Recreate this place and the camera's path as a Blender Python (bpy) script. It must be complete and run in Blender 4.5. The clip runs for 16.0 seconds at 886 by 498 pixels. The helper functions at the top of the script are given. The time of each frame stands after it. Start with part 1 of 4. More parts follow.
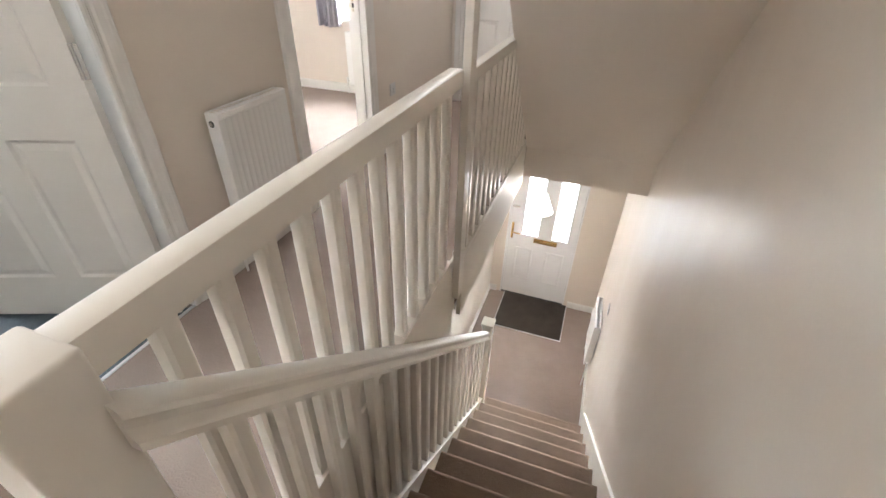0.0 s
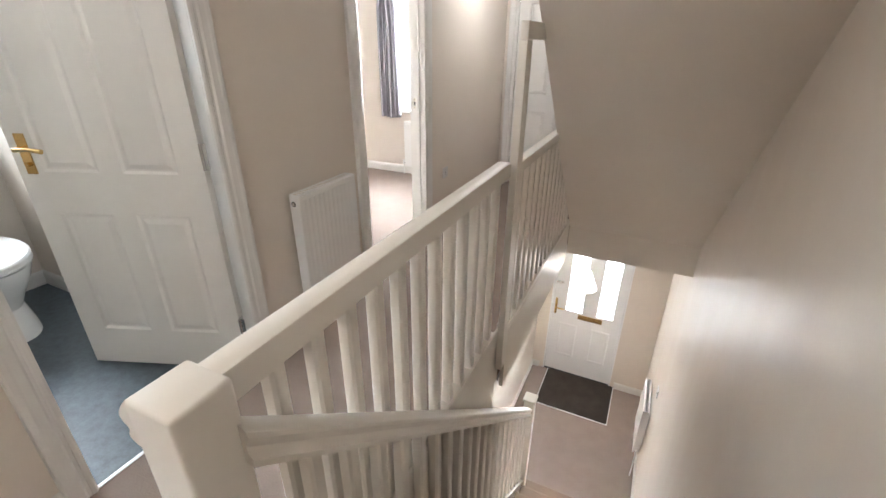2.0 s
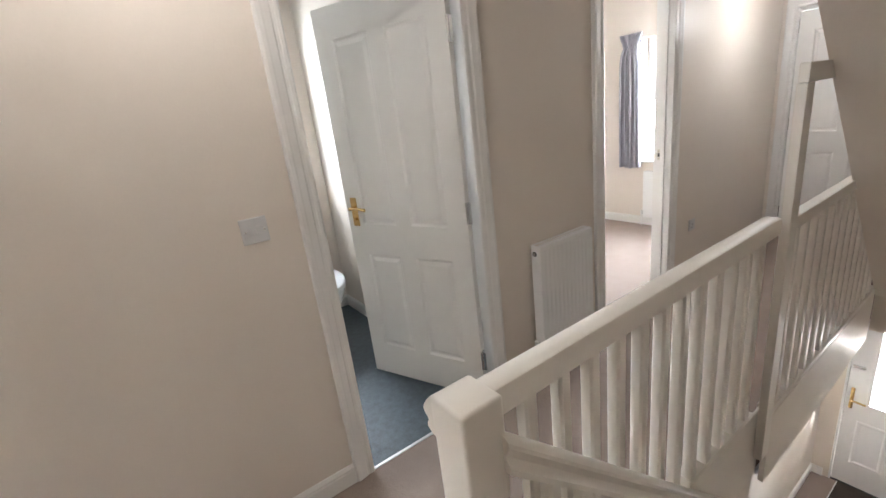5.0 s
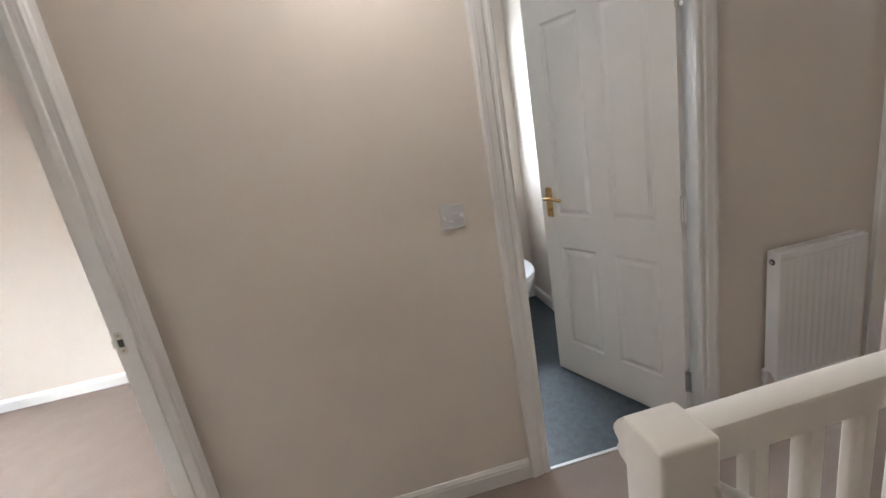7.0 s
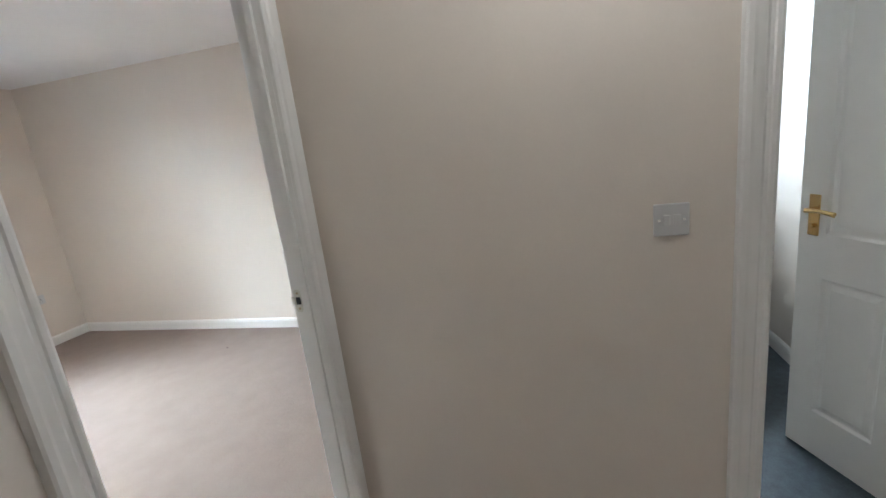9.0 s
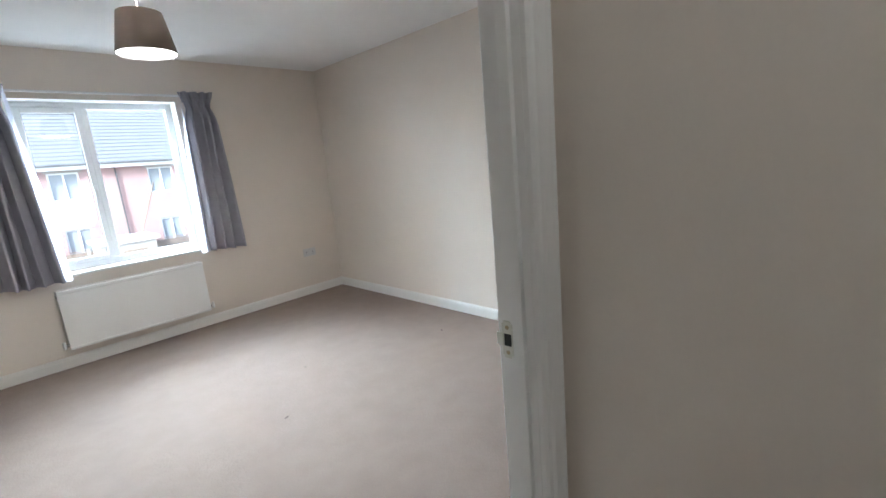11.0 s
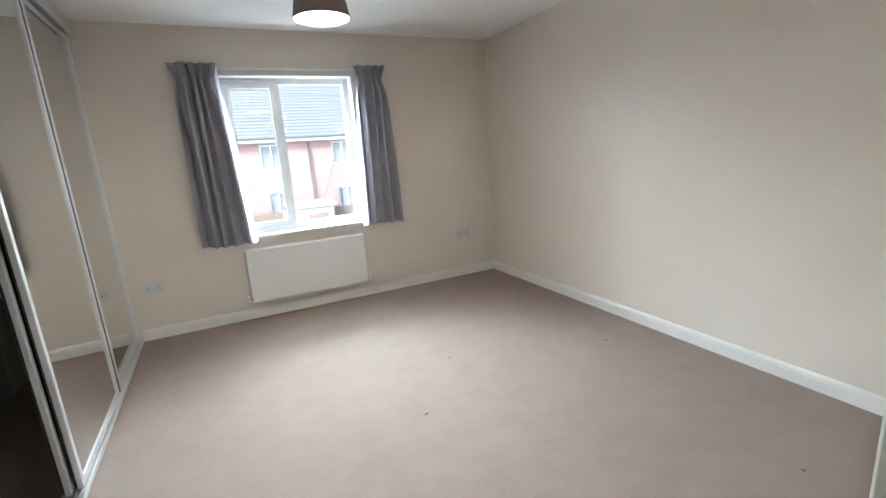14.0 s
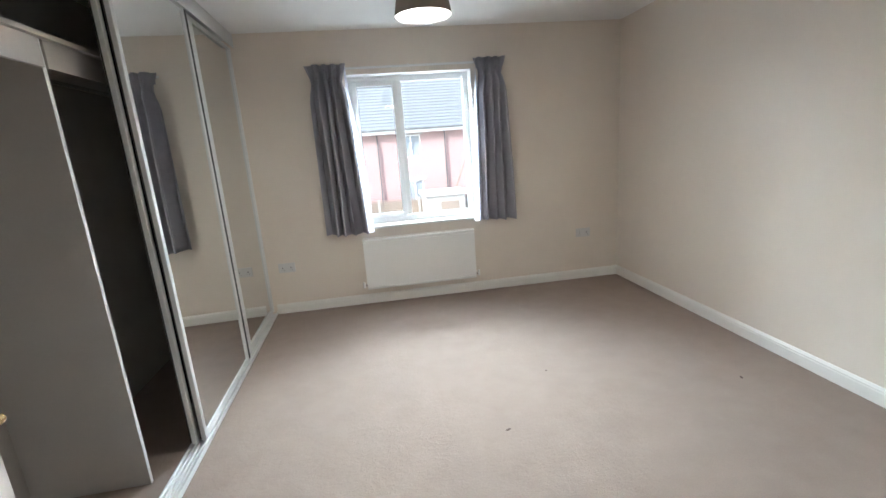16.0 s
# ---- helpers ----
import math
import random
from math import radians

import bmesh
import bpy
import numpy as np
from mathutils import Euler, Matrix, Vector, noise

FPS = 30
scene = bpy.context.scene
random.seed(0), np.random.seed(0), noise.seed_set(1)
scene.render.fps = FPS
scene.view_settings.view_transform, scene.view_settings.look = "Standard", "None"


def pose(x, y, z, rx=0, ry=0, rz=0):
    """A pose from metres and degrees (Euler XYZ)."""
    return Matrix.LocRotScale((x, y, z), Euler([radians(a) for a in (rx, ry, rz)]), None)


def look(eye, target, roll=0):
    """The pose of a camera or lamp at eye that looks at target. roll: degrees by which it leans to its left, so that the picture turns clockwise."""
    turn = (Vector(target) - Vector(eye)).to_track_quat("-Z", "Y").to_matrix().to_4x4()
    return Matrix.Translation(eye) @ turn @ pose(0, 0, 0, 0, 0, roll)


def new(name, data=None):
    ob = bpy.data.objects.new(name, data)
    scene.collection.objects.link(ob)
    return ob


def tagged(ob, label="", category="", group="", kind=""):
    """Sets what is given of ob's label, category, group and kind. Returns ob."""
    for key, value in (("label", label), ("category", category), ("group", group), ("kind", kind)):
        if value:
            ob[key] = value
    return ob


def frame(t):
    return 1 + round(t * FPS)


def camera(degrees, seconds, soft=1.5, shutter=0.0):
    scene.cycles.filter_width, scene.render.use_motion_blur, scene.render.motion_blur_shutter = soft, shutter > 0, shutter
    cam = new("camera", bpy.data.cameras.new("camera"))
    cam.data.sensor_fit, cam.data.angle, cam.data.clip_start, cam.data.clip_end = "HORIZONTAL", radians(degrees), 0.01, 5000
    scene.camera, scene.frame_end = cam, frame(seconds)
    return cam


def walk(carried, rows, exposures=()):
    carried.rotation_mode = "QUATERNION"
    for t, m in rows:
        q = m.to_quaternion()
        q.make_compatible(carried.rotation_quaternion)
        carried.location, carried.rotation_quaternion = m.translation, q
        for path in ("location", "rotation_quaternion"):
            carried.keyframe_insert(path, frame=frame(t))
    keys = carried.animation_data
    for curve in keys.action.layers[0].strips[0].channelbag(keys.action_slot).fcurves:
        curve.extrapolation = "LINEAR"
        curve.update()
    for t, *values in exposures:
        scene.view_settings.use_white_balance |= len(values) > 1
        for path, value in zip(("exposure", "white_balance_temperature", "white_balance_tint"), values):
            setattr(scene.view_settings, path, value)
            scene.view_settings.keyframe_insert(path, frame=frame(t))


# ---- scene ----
cam = camera(90.7, 16.0)
PATH = [
    (0, (1.123, 0.395, 1.304), (0.595, 1.955, 0.17), 1.7),
    (0.5, (1.119, 0.353, 1.336), (0.539, 1.939, 0.265), 1.3),
    (1, (1.145, 0.321, 1.353), (0.5, 1.935, 0.364), 1.3),
    (1.5, (1.161, 0.296, 1.375), (0.449, 1.92, 0.45), 0.7),
    (2, (1.155, 0.254, 1.395), (0.381, 1.888, 0.539), 0.5),
    (2.5, (1.158, 0.213, 1.419), (0.237, 1.804, 0.633), -1.0),
    (3, (1.166, 0.186, 1.439), (0.144, 1.744, 0.713), -1.5),
    (5.5, (1.197, 0.12, 1.457), (-0.523, 0.975, 0.899), -8.9),
    (6, (1.204, 0.134, 1.447), (-0.622, 0.758, 0.922), -10.2),
    (6.5, (1.154, 0.116, 1.45), (-0.716, 0.588, 0.919), -10.0),
    (7, (1.138, 0.139, 1.448), (-0.772, 0.435, 0.931), -10.0),
    (7.5, (1.129, 0.166, 1.437), (-0.807, 0.217, 0.94), -9.9),
    (8, (1.093, 0.182, 1.434), (-0.84, 0.025, 0.945), -9.1),
    (10.3, (0.529, -0.101, 1.354), (-1.185, -1.039, 0.926), -5.9),
    (10.5, (0.475, -0.142, 1.345), (-1.187, -1.168, 0.917), -6.0),
    (11, (0.372, -0.2, 1.341), (-1.02, -1.579, 0.938), -5.2),
    (11.5, (0.281, -0.246, 1.34), (-0.867, -1.832, 0.933), -4.6),
    (12, (0.236, -0.304, 1.338), (-0.744, -1.997, 0.921), -5.2),
    (12.5, (0.232, -0.362, 1.337), (-0.679, -2.092, 0.917), -4.7),
    (13, (0.231, -0.411, 1.335), (-0.65, -2.161, 0.909), -4.1),
    (13.5, (0.221, -0.492, 1.338), (-0.640, -2.261, 0.900), -3.9),
    (14, (0.201, -0.552, 1.335), (-0.645, -2.335, 0.888), -4.1),
    (14.5, (0.136, -0.608, 1.338), (-0.569, -2.429, 0.906), -4.4),
    (15, (0.048, -0.615, 1.366), (-0.461, -2.496, 0.917), -3.9),
    (15.5, (-0.004, -0.612, 1.368), (-0.368, -2.525, 0.911), -4.7),
    (16, (-0.031, -0.609, 1.375), (-0.294, -2.54, 0.925), -4.3),
]
SKY, REAR_W, FRONT_W, BATH_W, HALL_W = 0.15, 1060.0, 25.0, 3.9, 170.0
LAND_W, LAND2_W, BED_W, HALLB_W = 1.38, 1.7, 31.0, 4.5
EXPOSURES = [(0, 3.22, 6100, 11), (1.5, 3.16, 6100, 11), (3, 3.02, 6050, 11), (5.5, 2.74, 6020, 12), (6.5, 2.54, 6020, 13), (8, 2.52, 5750, 9), (10.5, 1.98, 5500, 6), (13.5, 1.93, 5700, 5), (16, 1.88, 5780, 5)]
walk(cam, [(t, look(eye, target, roll)) for t, eye, target, roll in PATH], EXPOSURES)

# ---- world and lights ----
world = bpy.data.worlds.new("world")
scene.world = world
world.use_nodes = True
wn = world.node_tree
sky = wn.nodes.new("ShaderNodeTexSky")
sky.sky_type, sky.sun_disc = "NISHITA", False
sky.sun_elevation, sky.sun_rotation = radians(33), radians(63)
sky.air_density, sky.dust_density, sky.ozone_density = 1.0, 3.0, 1.0
wn.nodes["Background"].inputs[1].default_value = SKY
wn.links.new(sky.outputs[0], wn.nodes["Background"].inputs[0])
sun = new("sun", bpy.data.lights.new("sun", "SUN"))
sun.data.energy, sun.data.angle, sun.data.color = 2.5, radians(10), (1.0, 0.97, 0.94)
sun.matrix_world = look((14, 7, 10), (0, 0, 0))


def area_lamp(name, eye, target, w, h, watts, colour=(0.90, 0.965, 1.0), spread=180):
    lamp = new(name, bpy.data.lights.new(name, "AREA"))
    lamp.data.shape, lamp.data.size, lamp.data.size_y = "RECTANGLE", w, h
    lamp.data.energy, lamp.data.color, lamp.data.spread = watts, colour, radians(spread)
    lamp.matrix_world = look(eye, target)
    return lamp


def bulb(name, place, watts, colour=(1.0, 0.91, 0.80), radius=0.05):
    lamp = new(name, bpy.data.lights.new(name, "POINT"))
    lamp.data.energy, lamp.data.color, lamp.data.shadow_soft_size = watts, colour, radius
    lamp.location = place
    return lamp


# the upper sky, out of sight above the window heads
area_lamp("daylight_rear", (-0.39, -9.4, 4.0), (-0.39, -4.7, 1.4), 9.0, 2.2, REAR_W)
area_lamp("daylight_front_bedroom", (-1.03, 5.02, 1.30), (-1.03, 2.0, 1.1), 0.86, 1.1, FRONT_W, (0.94, 0.975, 1.0))
area_lamp("daylight_bathroom", (-2.36, 0.92, 1.5), (0, 0.60, 1.3), 0.5, 0.9, BATH_W)
area_lamp("daylight_hall", (0.84, 8.0, -0.6), (0.84, 0, -1.6), 1.6, 1.5, HALL_W)
bulb("bulb_landing", (0.09, 0.27, 2.2), LAND_W, (1.0, 0.93, 0.84))
bulb("bulb_landing_far", (0.10, 3.9, 1.90), LAND2_W, (1.0, 0.97, 0.93))
bulb("bulb_bedroom", (-0.315, -2.77, 2.03), BED_W, (1.0, 0.84, 0.66), 0.04)
lamp_down = area_lamp("bulb_bedroom_diffuser", (-0.315, -2.77, 1.960), (-0.315, -2.771, 0), 0.24, 0.24, 4.5, (1.0, 0.90, 0.76))
lamp_down.data.shape = "DISK"
bulb("bulb_hall", (0.80, 4.2, -0.62), HALLB_W, radius=0.04)


# ---- materials ----
def material(name, colour, rough=0.5, metal=0.0, vary=0.06, scale=6.0, fine=200.0, bump=0.1, dist=0.001, spec=0.5, emit=0.0, emit_col=None):
    m = bpy.data.materials.new(name)
    m.use_nodes = True
    nt = m.node_tree
    b = nt.nodes["Principled BSDF"]
    b.inputs["Metallic"].default_value = metal
    b.inputs["Specular IOR Level"].default_value = spec
    tc = nt.nodes.new("ShaderNodeTexCoord")
    big, small = nt.nodes.new("ShaderNodeTexNoise"), nt.nodes.new("ShaderNodeTexNoise")
    big.inputs["Scale"].default_value, small.inputs["Scale"].default_value = scale, fine
    big.inputs["Detail"].default_value = 4
    for n in (big, small):
        nt.links.new(tc.outputs["Object"], n.inputs["Vector"])
    mix = nt.nodes.new("ShaderNodeMix")
    mix.data_type = "RGBA"
    lo = [c * (1 - vary) for c in colour] + [1]
    hi = [min(1, c * (1 + vary)) for c in colour] + [1]
    mix.inputs[6].default_value, mix.inputs[7].default_value = lo, hi
    add = nt.nodes.new("ShaderNodeMath")
    add.operation = "MULTIPLY_ADD"
    add.inputs[1].default_value = 0.4
    nt.links.new(small.outputs[0], add.inputs[0])
    sc = nt.nodes.new("ShaderNodeMath")
    sc.operation = "MULTIPLY"
    sc.inputs[1].default_value = 0.6
    nt.links.new(big.outputs[0], sc.inputs[0])
    nt.links.new(sc.outputs[0], add.inputs[2])
    ramp = nt.nodes.new("ShaderNodeMapRange")
    ramp.inputs[1].default_value, ramp.inputs[2].default_value = 0.3, 0.7
    nt.links.new(add.outputs[0], ramp.inputs[0])
    nt.links.new(ramp.outputs[0], mix.inputs[0])
    nt.links.new(mix.outputs[2], b.inputs["Base Color"])
    rr = nt.nodes.new("ShaderNodeMapRange")
    rr.inputs[3].default_value, rr.inputs[4].default_value = rough * 0.95, min(1, rough * 1.05)
    nt.links.new(big.outputs[0], rr.inputs[0])
    nt.links.new(rr.outputs[0], b.inputs["Roughness"])
    if bump:
        bp = nt.nodes.new("ShaderNodeBump")
        bp.inputs["Strength"].default_value, bp.inputs["Distance"].default_value = bump, dist
        nt.links.new(small.outputs[0], bp.inputs["Height"])
        nt.links.new(bp.outputs[0], b.inputs["Normal"])
    if emit:
        b.inputs["Emission Color"].default_value = (*(emit_col or colour), 1)
        b.inputs["Emission Strength"].default_value = emit
    return m


WALL = material("magnolia_emulsion", (0.725, 0.653, 0.574), 0.40, vary=0.02, scale=3, fine=120, bump=0.25, dist=0.0012, spec=0.42)


def roller_streaks(m, lo, hi):
    """Sheen that changes in soft upright bands, as a roller leaves it."""
    nt = m.node_tree
    tc, mp, band, rr = (nt.nodes.new("ShaderNode" + k) for k in ("TexCoord", "Mapping", "TexNoise", "MapRange"))
    mp.inputs["Scale"].default_value = (7.0, 7.0, 0.8)
    band.inputs["Scale"].default_value, band.inputs["Detail"].default_value = 1.0, 3
    rr.inputs[1].default_value, rr.inputs[2].default_value = 0.35, 0.65
    rr.inputs[3].default_value, rr.inputs[4].default_value = lo, hi
    nt.links.new(tc.outputs["Object"], mp.inputs[0])
    nt.links.new(mp.outputs[0], band.inputs["Vector"])
    nt.links.new(band.outputs[0], rr.inputs[0])
    nt.links.new(rr.outputs[0], nt.nodes["Principled BSDF"].inputs["Roughness"])


roller_streaks(WALL, 0.35, 0.44)
CREAM = material("cream_satin_wood_paint", (0.80, 0.755, 0.685), 0.36, vary=0.012, scale=3, fine=60, bump=0)
# Same beige carpet; the stairwell's warm, dim light is put into its colour.
STAIRC = material("beige_stair_carpet_dimmed", (0.235, 0.168, 0.122), 1.0, vary=0.10, scale=7.0, fine=160, bump=0.45, dist=0.004, spec=0.1)
CEIL = material("white_ceiling_paint", (0.85, 0.84, 0.82), 0.9, vary=0.02, fine=150, bump=0.2)
GLOSS = material("white_satin_wood_paint", (0.755, 0.735, 0.70), 0.33, vary=0.006, scale=2.5, fine=60, bump=0)
APRON = material("cream_satin_paint", (0.76, 0.71, 0.63), 0.5, vary=0.02, bump=0)
DOORW = material("white_moulded_door_paint", (0.78, 0.755, 0.715), 0.38, vary=0.02, scale=14, fine=260, bump=0.2, dist=0.0006)
UPVC = material("white_plastic", (0.82, 0.82, 0.82), 0.25, vary=0.01, bump=0)
RADM = material("white_radiator_enamel", (0.80, 0.79, 0.77), 0.3, vary=0.01, bump=0)
PORC = material("white_porcelain", (0.82, 0.83, 0.83), 0.08, vary=0.01, bump=0)
CARPET = material("beige_carpet", (0.302, 0.242, 0.208), 1.0, vary=0.075, scale=7.0, fine=160, bump=0.45, dist=0.004, spec=0.1)


def pile(m, scale, strength):
    """Tufts that lean in clumps, over the fine pile."""
    nt = m.node_tree
    fine = next(n for n in nt.nodes if n.type == "BUMP")
    tc, clump, bump = (nt.nodes.new("ShaderNode" + k) for k in ("TexCoord", "TexNoise", "Bump"))
    clump.inputs["Scale"].default_value, clump.inputs["Detail"].default_value = scale, 5
    clump.inputs["Roughness"].default_value = 0.7
    bump.inputs["Strength"].default_value, bump.inputs["Distance"].default_value = strength, 0.010
    nt.links.new(tc.outputs["Object"], clump.inputs["Vector"])
    nt.links.new(clump.outputs[0], bump.inputs["Height"])
    nt.links.new(bump.outputs[0], fine.inputs["Normal"])


pile(CARPET, 30, 0.45)
pile(STAIRC, 40, 0.3)
VINYL = material("slate_blue_vinyl", (0.070, 0.090, 0.105), 0.42, vary=0.35, scale=28, fine=160, bump=0.15)
BRASS = material("polished_brass", (0.70, 0.50, 0.22), 0.25, 1.0, vary=0.08, bump=0)
CHROME = material("satin_chrome", (0.72, 0.72, 0.72), 0.25, 1.0, vary=0.04, bump=0)
STEEL = material("brushed_aluminium", (0.70, 0.70, 0.69), 0.45, 0.5, vary=0.04, fine=90, bump=0.05)
RUBBER = material("black_gasket", (0.02, 0.02, 0.02), 0.6, vary=0.1, bump=0)
COIR = material("dark_coir_mat", (0.055, 0.045, 0.038), 1.0, vary=0.3, fine=380, bump=1.0, dist=0.005, spec=0.1)
CLOTH = material("grey_curtain_cloth", (0.35, 0.34, 0.375), 0.85, vary=0.08, scale=18, fine=500, bump=0.4, spec=0.3)
def let_through(m, share):
    """Thin cloth that passes part of the daylight behind it."""
    nt = m.node_tree
    mix, tr = nt.nodes.new("ShaderNodeMixShader"), nt.nodes.new("ShaderNodeBsdfTranslucent")
    out = nt.nodes["Material Output"]
    tr.inputs[0].default_value = (0.75, 0.76, 0.84, 1)
    mix.inputs[0].default_value = share
    nt.links.new(nt.nodes["Principled BSDF"].outputs[0], mix.inputs[1])
    nt.links.new(tr.outputs[0], mix.inputs[2])
    nt.links.new(mix.outputs[0], out.inputs[0])


LINING = material("pale_curtain_lining", (0.66, 0.66, 0.72), 0.9, vary=0.05, fine=500, bump=0.2)
let_through(LINING, 0.55)
SHADE = material("brown_grey_shade_cloth", (0.115, 0.085, 0.075), 0.8, vary=0.08, fine=500, bump=0.3)
SHADEIN = material("white_shade_lining", (0.85, 0.83, 0.8), 0.8, vary=0.01, bump=0)
LITSHADE = material("lit_white_shade", (0.9, 0.89, 0.86), 0.8, vary=0, bump=0, emit=0.5, emit_col=(1.0, 0.97, 0.92))
GLOW = material("lit_diffuser", (1.0, 0.95, 0.88), 0.5, vary=0, bump=0, emit=1.5, emit_col=(1.0, 0.93, 0.85))
MELA = material("light_grey_melamine", (0.45, 0.425, 0.395), 0.45, vary=0.03, scale=5, fine=90, bump=0.05)
DARKB = material("dark_grey_back_board", (0.46, 0.43, 0.39), 0.6, vary=0.06, bump=0.05)
BRICK = None
TILE = material("grey_roof_tile", (0.205, 0.215, 0.225), 0.8, vary=0.15, scale=3, fine=20, bump=0.3, dist=0.01)
GRASS = material("mown_grass", (0.07, 0.10, 0.04), 0.95, vary=0.4, scale=2, fine=30, bump=0.6, dist=0.03)
FENCE = material("weathered_fence_board", (0.27, 0.215, 0.175), 0.85, vary=0.2, scale=4, fine=40, bump=0.3, dist=0.004)
PAVE = material("pale_paving", (0.42, 0.40, 0.37), 0.85, vary=0.12, scale=3, fine=30, bump=0.3, dist=0.01)
DARKPIPE = material("grey_rainwater_pipe", (0.11, 0.11, 0.115), 0.45, vary=0.1, bump=0)
# White plastic greyed down: the weak light on the wall plates is in the colour.
PLATE = material("white_plate_plastic_dimmed", (0.62, 0.61, 0.60), 0.3, vary=0.01, bump=0)
NICKEL = material("satin_nickel", (0.62, 0.60, 0.52), 0.3, 0.9, vary=0.05, bump=0)
AGED = material("worn_brass", (0.42, 0.34, 0.22), 0.35, 1.0, vary=0.15, bump=0)
DENT = material("worn_carpet_dent", (0.12, 0.09, 0.075), 1.0, vary=0.2, fine=420, bump=0.9, dist=0.004, spec=0.1)


def glass(name, rough=0.0, colour=(0.96, 0.98, 0.98)):
    m = bpy.data.materials.new(name)
    m.use_nodes = True
    b = m.node_tree.nodes["Principled BSDF"]
    b.inputs["Base Color"].default_value = (*colour, 1)
    b.inputs["Roughness"].default_value = rough
    b.inputs["Transmission Weight"].default_value = 1.0
    b.inputs["IOR"].default_value = 1.45
    return m


GLASS = glass("clear_glass")
FROST = glass("obscure_glass", 0.45)
MIRROR = bpy.data.materials.new("silvered_mirror")
MIRROR.use_nodes = True
_b = MIRROR.node_tree.nodes["Principled BSDF"]
_b.inputs["Base Color"].default_value = (0.80, 0.82, 0.81, 1)
_b.inputs["Metallic"].default_value, _b.inputs["Roughness"].default_value = 1.0, 0.015


def brick_material():
    m = material("red_brick", (0.42, 0.22, 0.19), 0.9, vary=0.2, scale=3, fine=40, bump=0.2)
    nt = m.node_tree
    b = nt.nodes["Principled BSDF"]
    tex, tc, mp = nt.nodes.new("ShaderNodeTexBrick"), nt.nodes.new("ShaderNodeTexCoord"), nt.nodes.new("ShaderNodeMapping")
    mp.inputs["Rotation"].default_value = (radians(90), 0, 0)
    tex.inputs["Scale"].default_value = 1.0
    tex.inputs["Brick Width"].default_value, tex.inputs["Row Height"].default_value = 0.225, 0.075
    tex.inputs["Mortar Size"].default_value = 0.009
    tex.inputs["Color1"].default_value, tex.inputs["Color2"].default_value = (0.44, 0.28, 0.27, 1), (0.38, 0.235, 0.225, 1)
    tex.inputs["Mortar"].default_value = (0.45, 0.38, 0.36, 1)
    nt.links.new(tc.outputs["Object"], mp.inputs[0])
    nt.links.new(mp.outputs[0], tex.inputs[0])
    nt.links.new(tex.outputs[0], b.inputs["Base Color"])
    return m


BRICK = brick_material()


# ---- builders ----
def mesh_ob(name, bm, mat, smooth=False):
    bmesh.ops.recalc_face_normals(bm, faces=bm.faces)
    me = bpy.data.meshes.new(name)
    bm.to_mesh(me)
    bm.free()
    for m in mat if isinstance(mat, (list, tuple)) else (mat,):
        me.materials.append(m)
    if smooth:
        me.shade_smooth()
        me.set_sharp_from_angle(angle=radians(35))
    return new(name, me)


def part(name, bm, mat, parent=None, label="", smooth=False):
    ob = mesh_ob(name, bm, mat, smooth)
    if parent:
        ob.parent = parent
    return tagged(ob, label)


def thing(name, place, label, category, group=""):
    ob = new(name)
    ob.empty_display_size = 0.1
    ob.location = place
    return tagged(ob, label, category, group)


def box(bm, a, b, bevel=0.0, steps=2):
    """A box between two corners, its edges rounded."""
    geo = bmesh.ops.create_cube(bm, size=1)["verts"]
    size = [abs(b[i] - a[i]) for i in range(3)]
    mid = [(a[i] + b[i]) / 2 for i in range(3)]
    for v in geo:
        v.co = Vector((v.co.x * size[0] + mid[0], v.co.y * size[1] + mid[1], v.co.z * size[2] + mid[2]))
    if bevel:
        edges = list({e for v in geo for e in v.link_edges})
        bmesh.ops.bevel(bm, geom=edges, offset=min(bevel, min(size) * 0.45), segments=steps, profile=0.5, affect="EDGES")
    return bm


def boxes(*specs):
    bm = bmesh.new()
    for s in specs:
        box(bm, *s)
    return bm


def tube(bm, a, b, r, n=16, r2=None):
    a, b = Vector(a), Vector(b)
    m = (b - a).to_track_quat("Z", "Y").to_matrix().to_4x4()
    bmesh.ops.create_cone(bm, cap_ends=True, segments=n, radius1=r, radius2=r if r2 is None else r2, depth=(b - a).length,
                          matrix=Matrix.Translation((a + b) / 2) @ m)
    return bm


def extrude(bm, outline, a, b, right, up):
    """A closed outline of (right, up) offsets drawn from a to b."""
    a, b, right, up = Vector(a), Vector(b), Vector(right), Vector(up)
    rings = [[bm.verts.new(p + right * u + up * v) for u, v in outline] for p in (a, b)]
    n = len(outline)
    for i in range(n):
        bm.faces.new((rings[0][i], rings[0][(i + 1) % n], rings[1][(i + 1) % n], rings[1][i]))
    bm.faces.new(rings[0])
    bm.faces.new(rings[1])
    return bm


def structure(name, bm, mat, label="", category="", smooth=False):
    return tagged(mesh_ob(name, bm, mat, smooth), label, category, kind="structure")


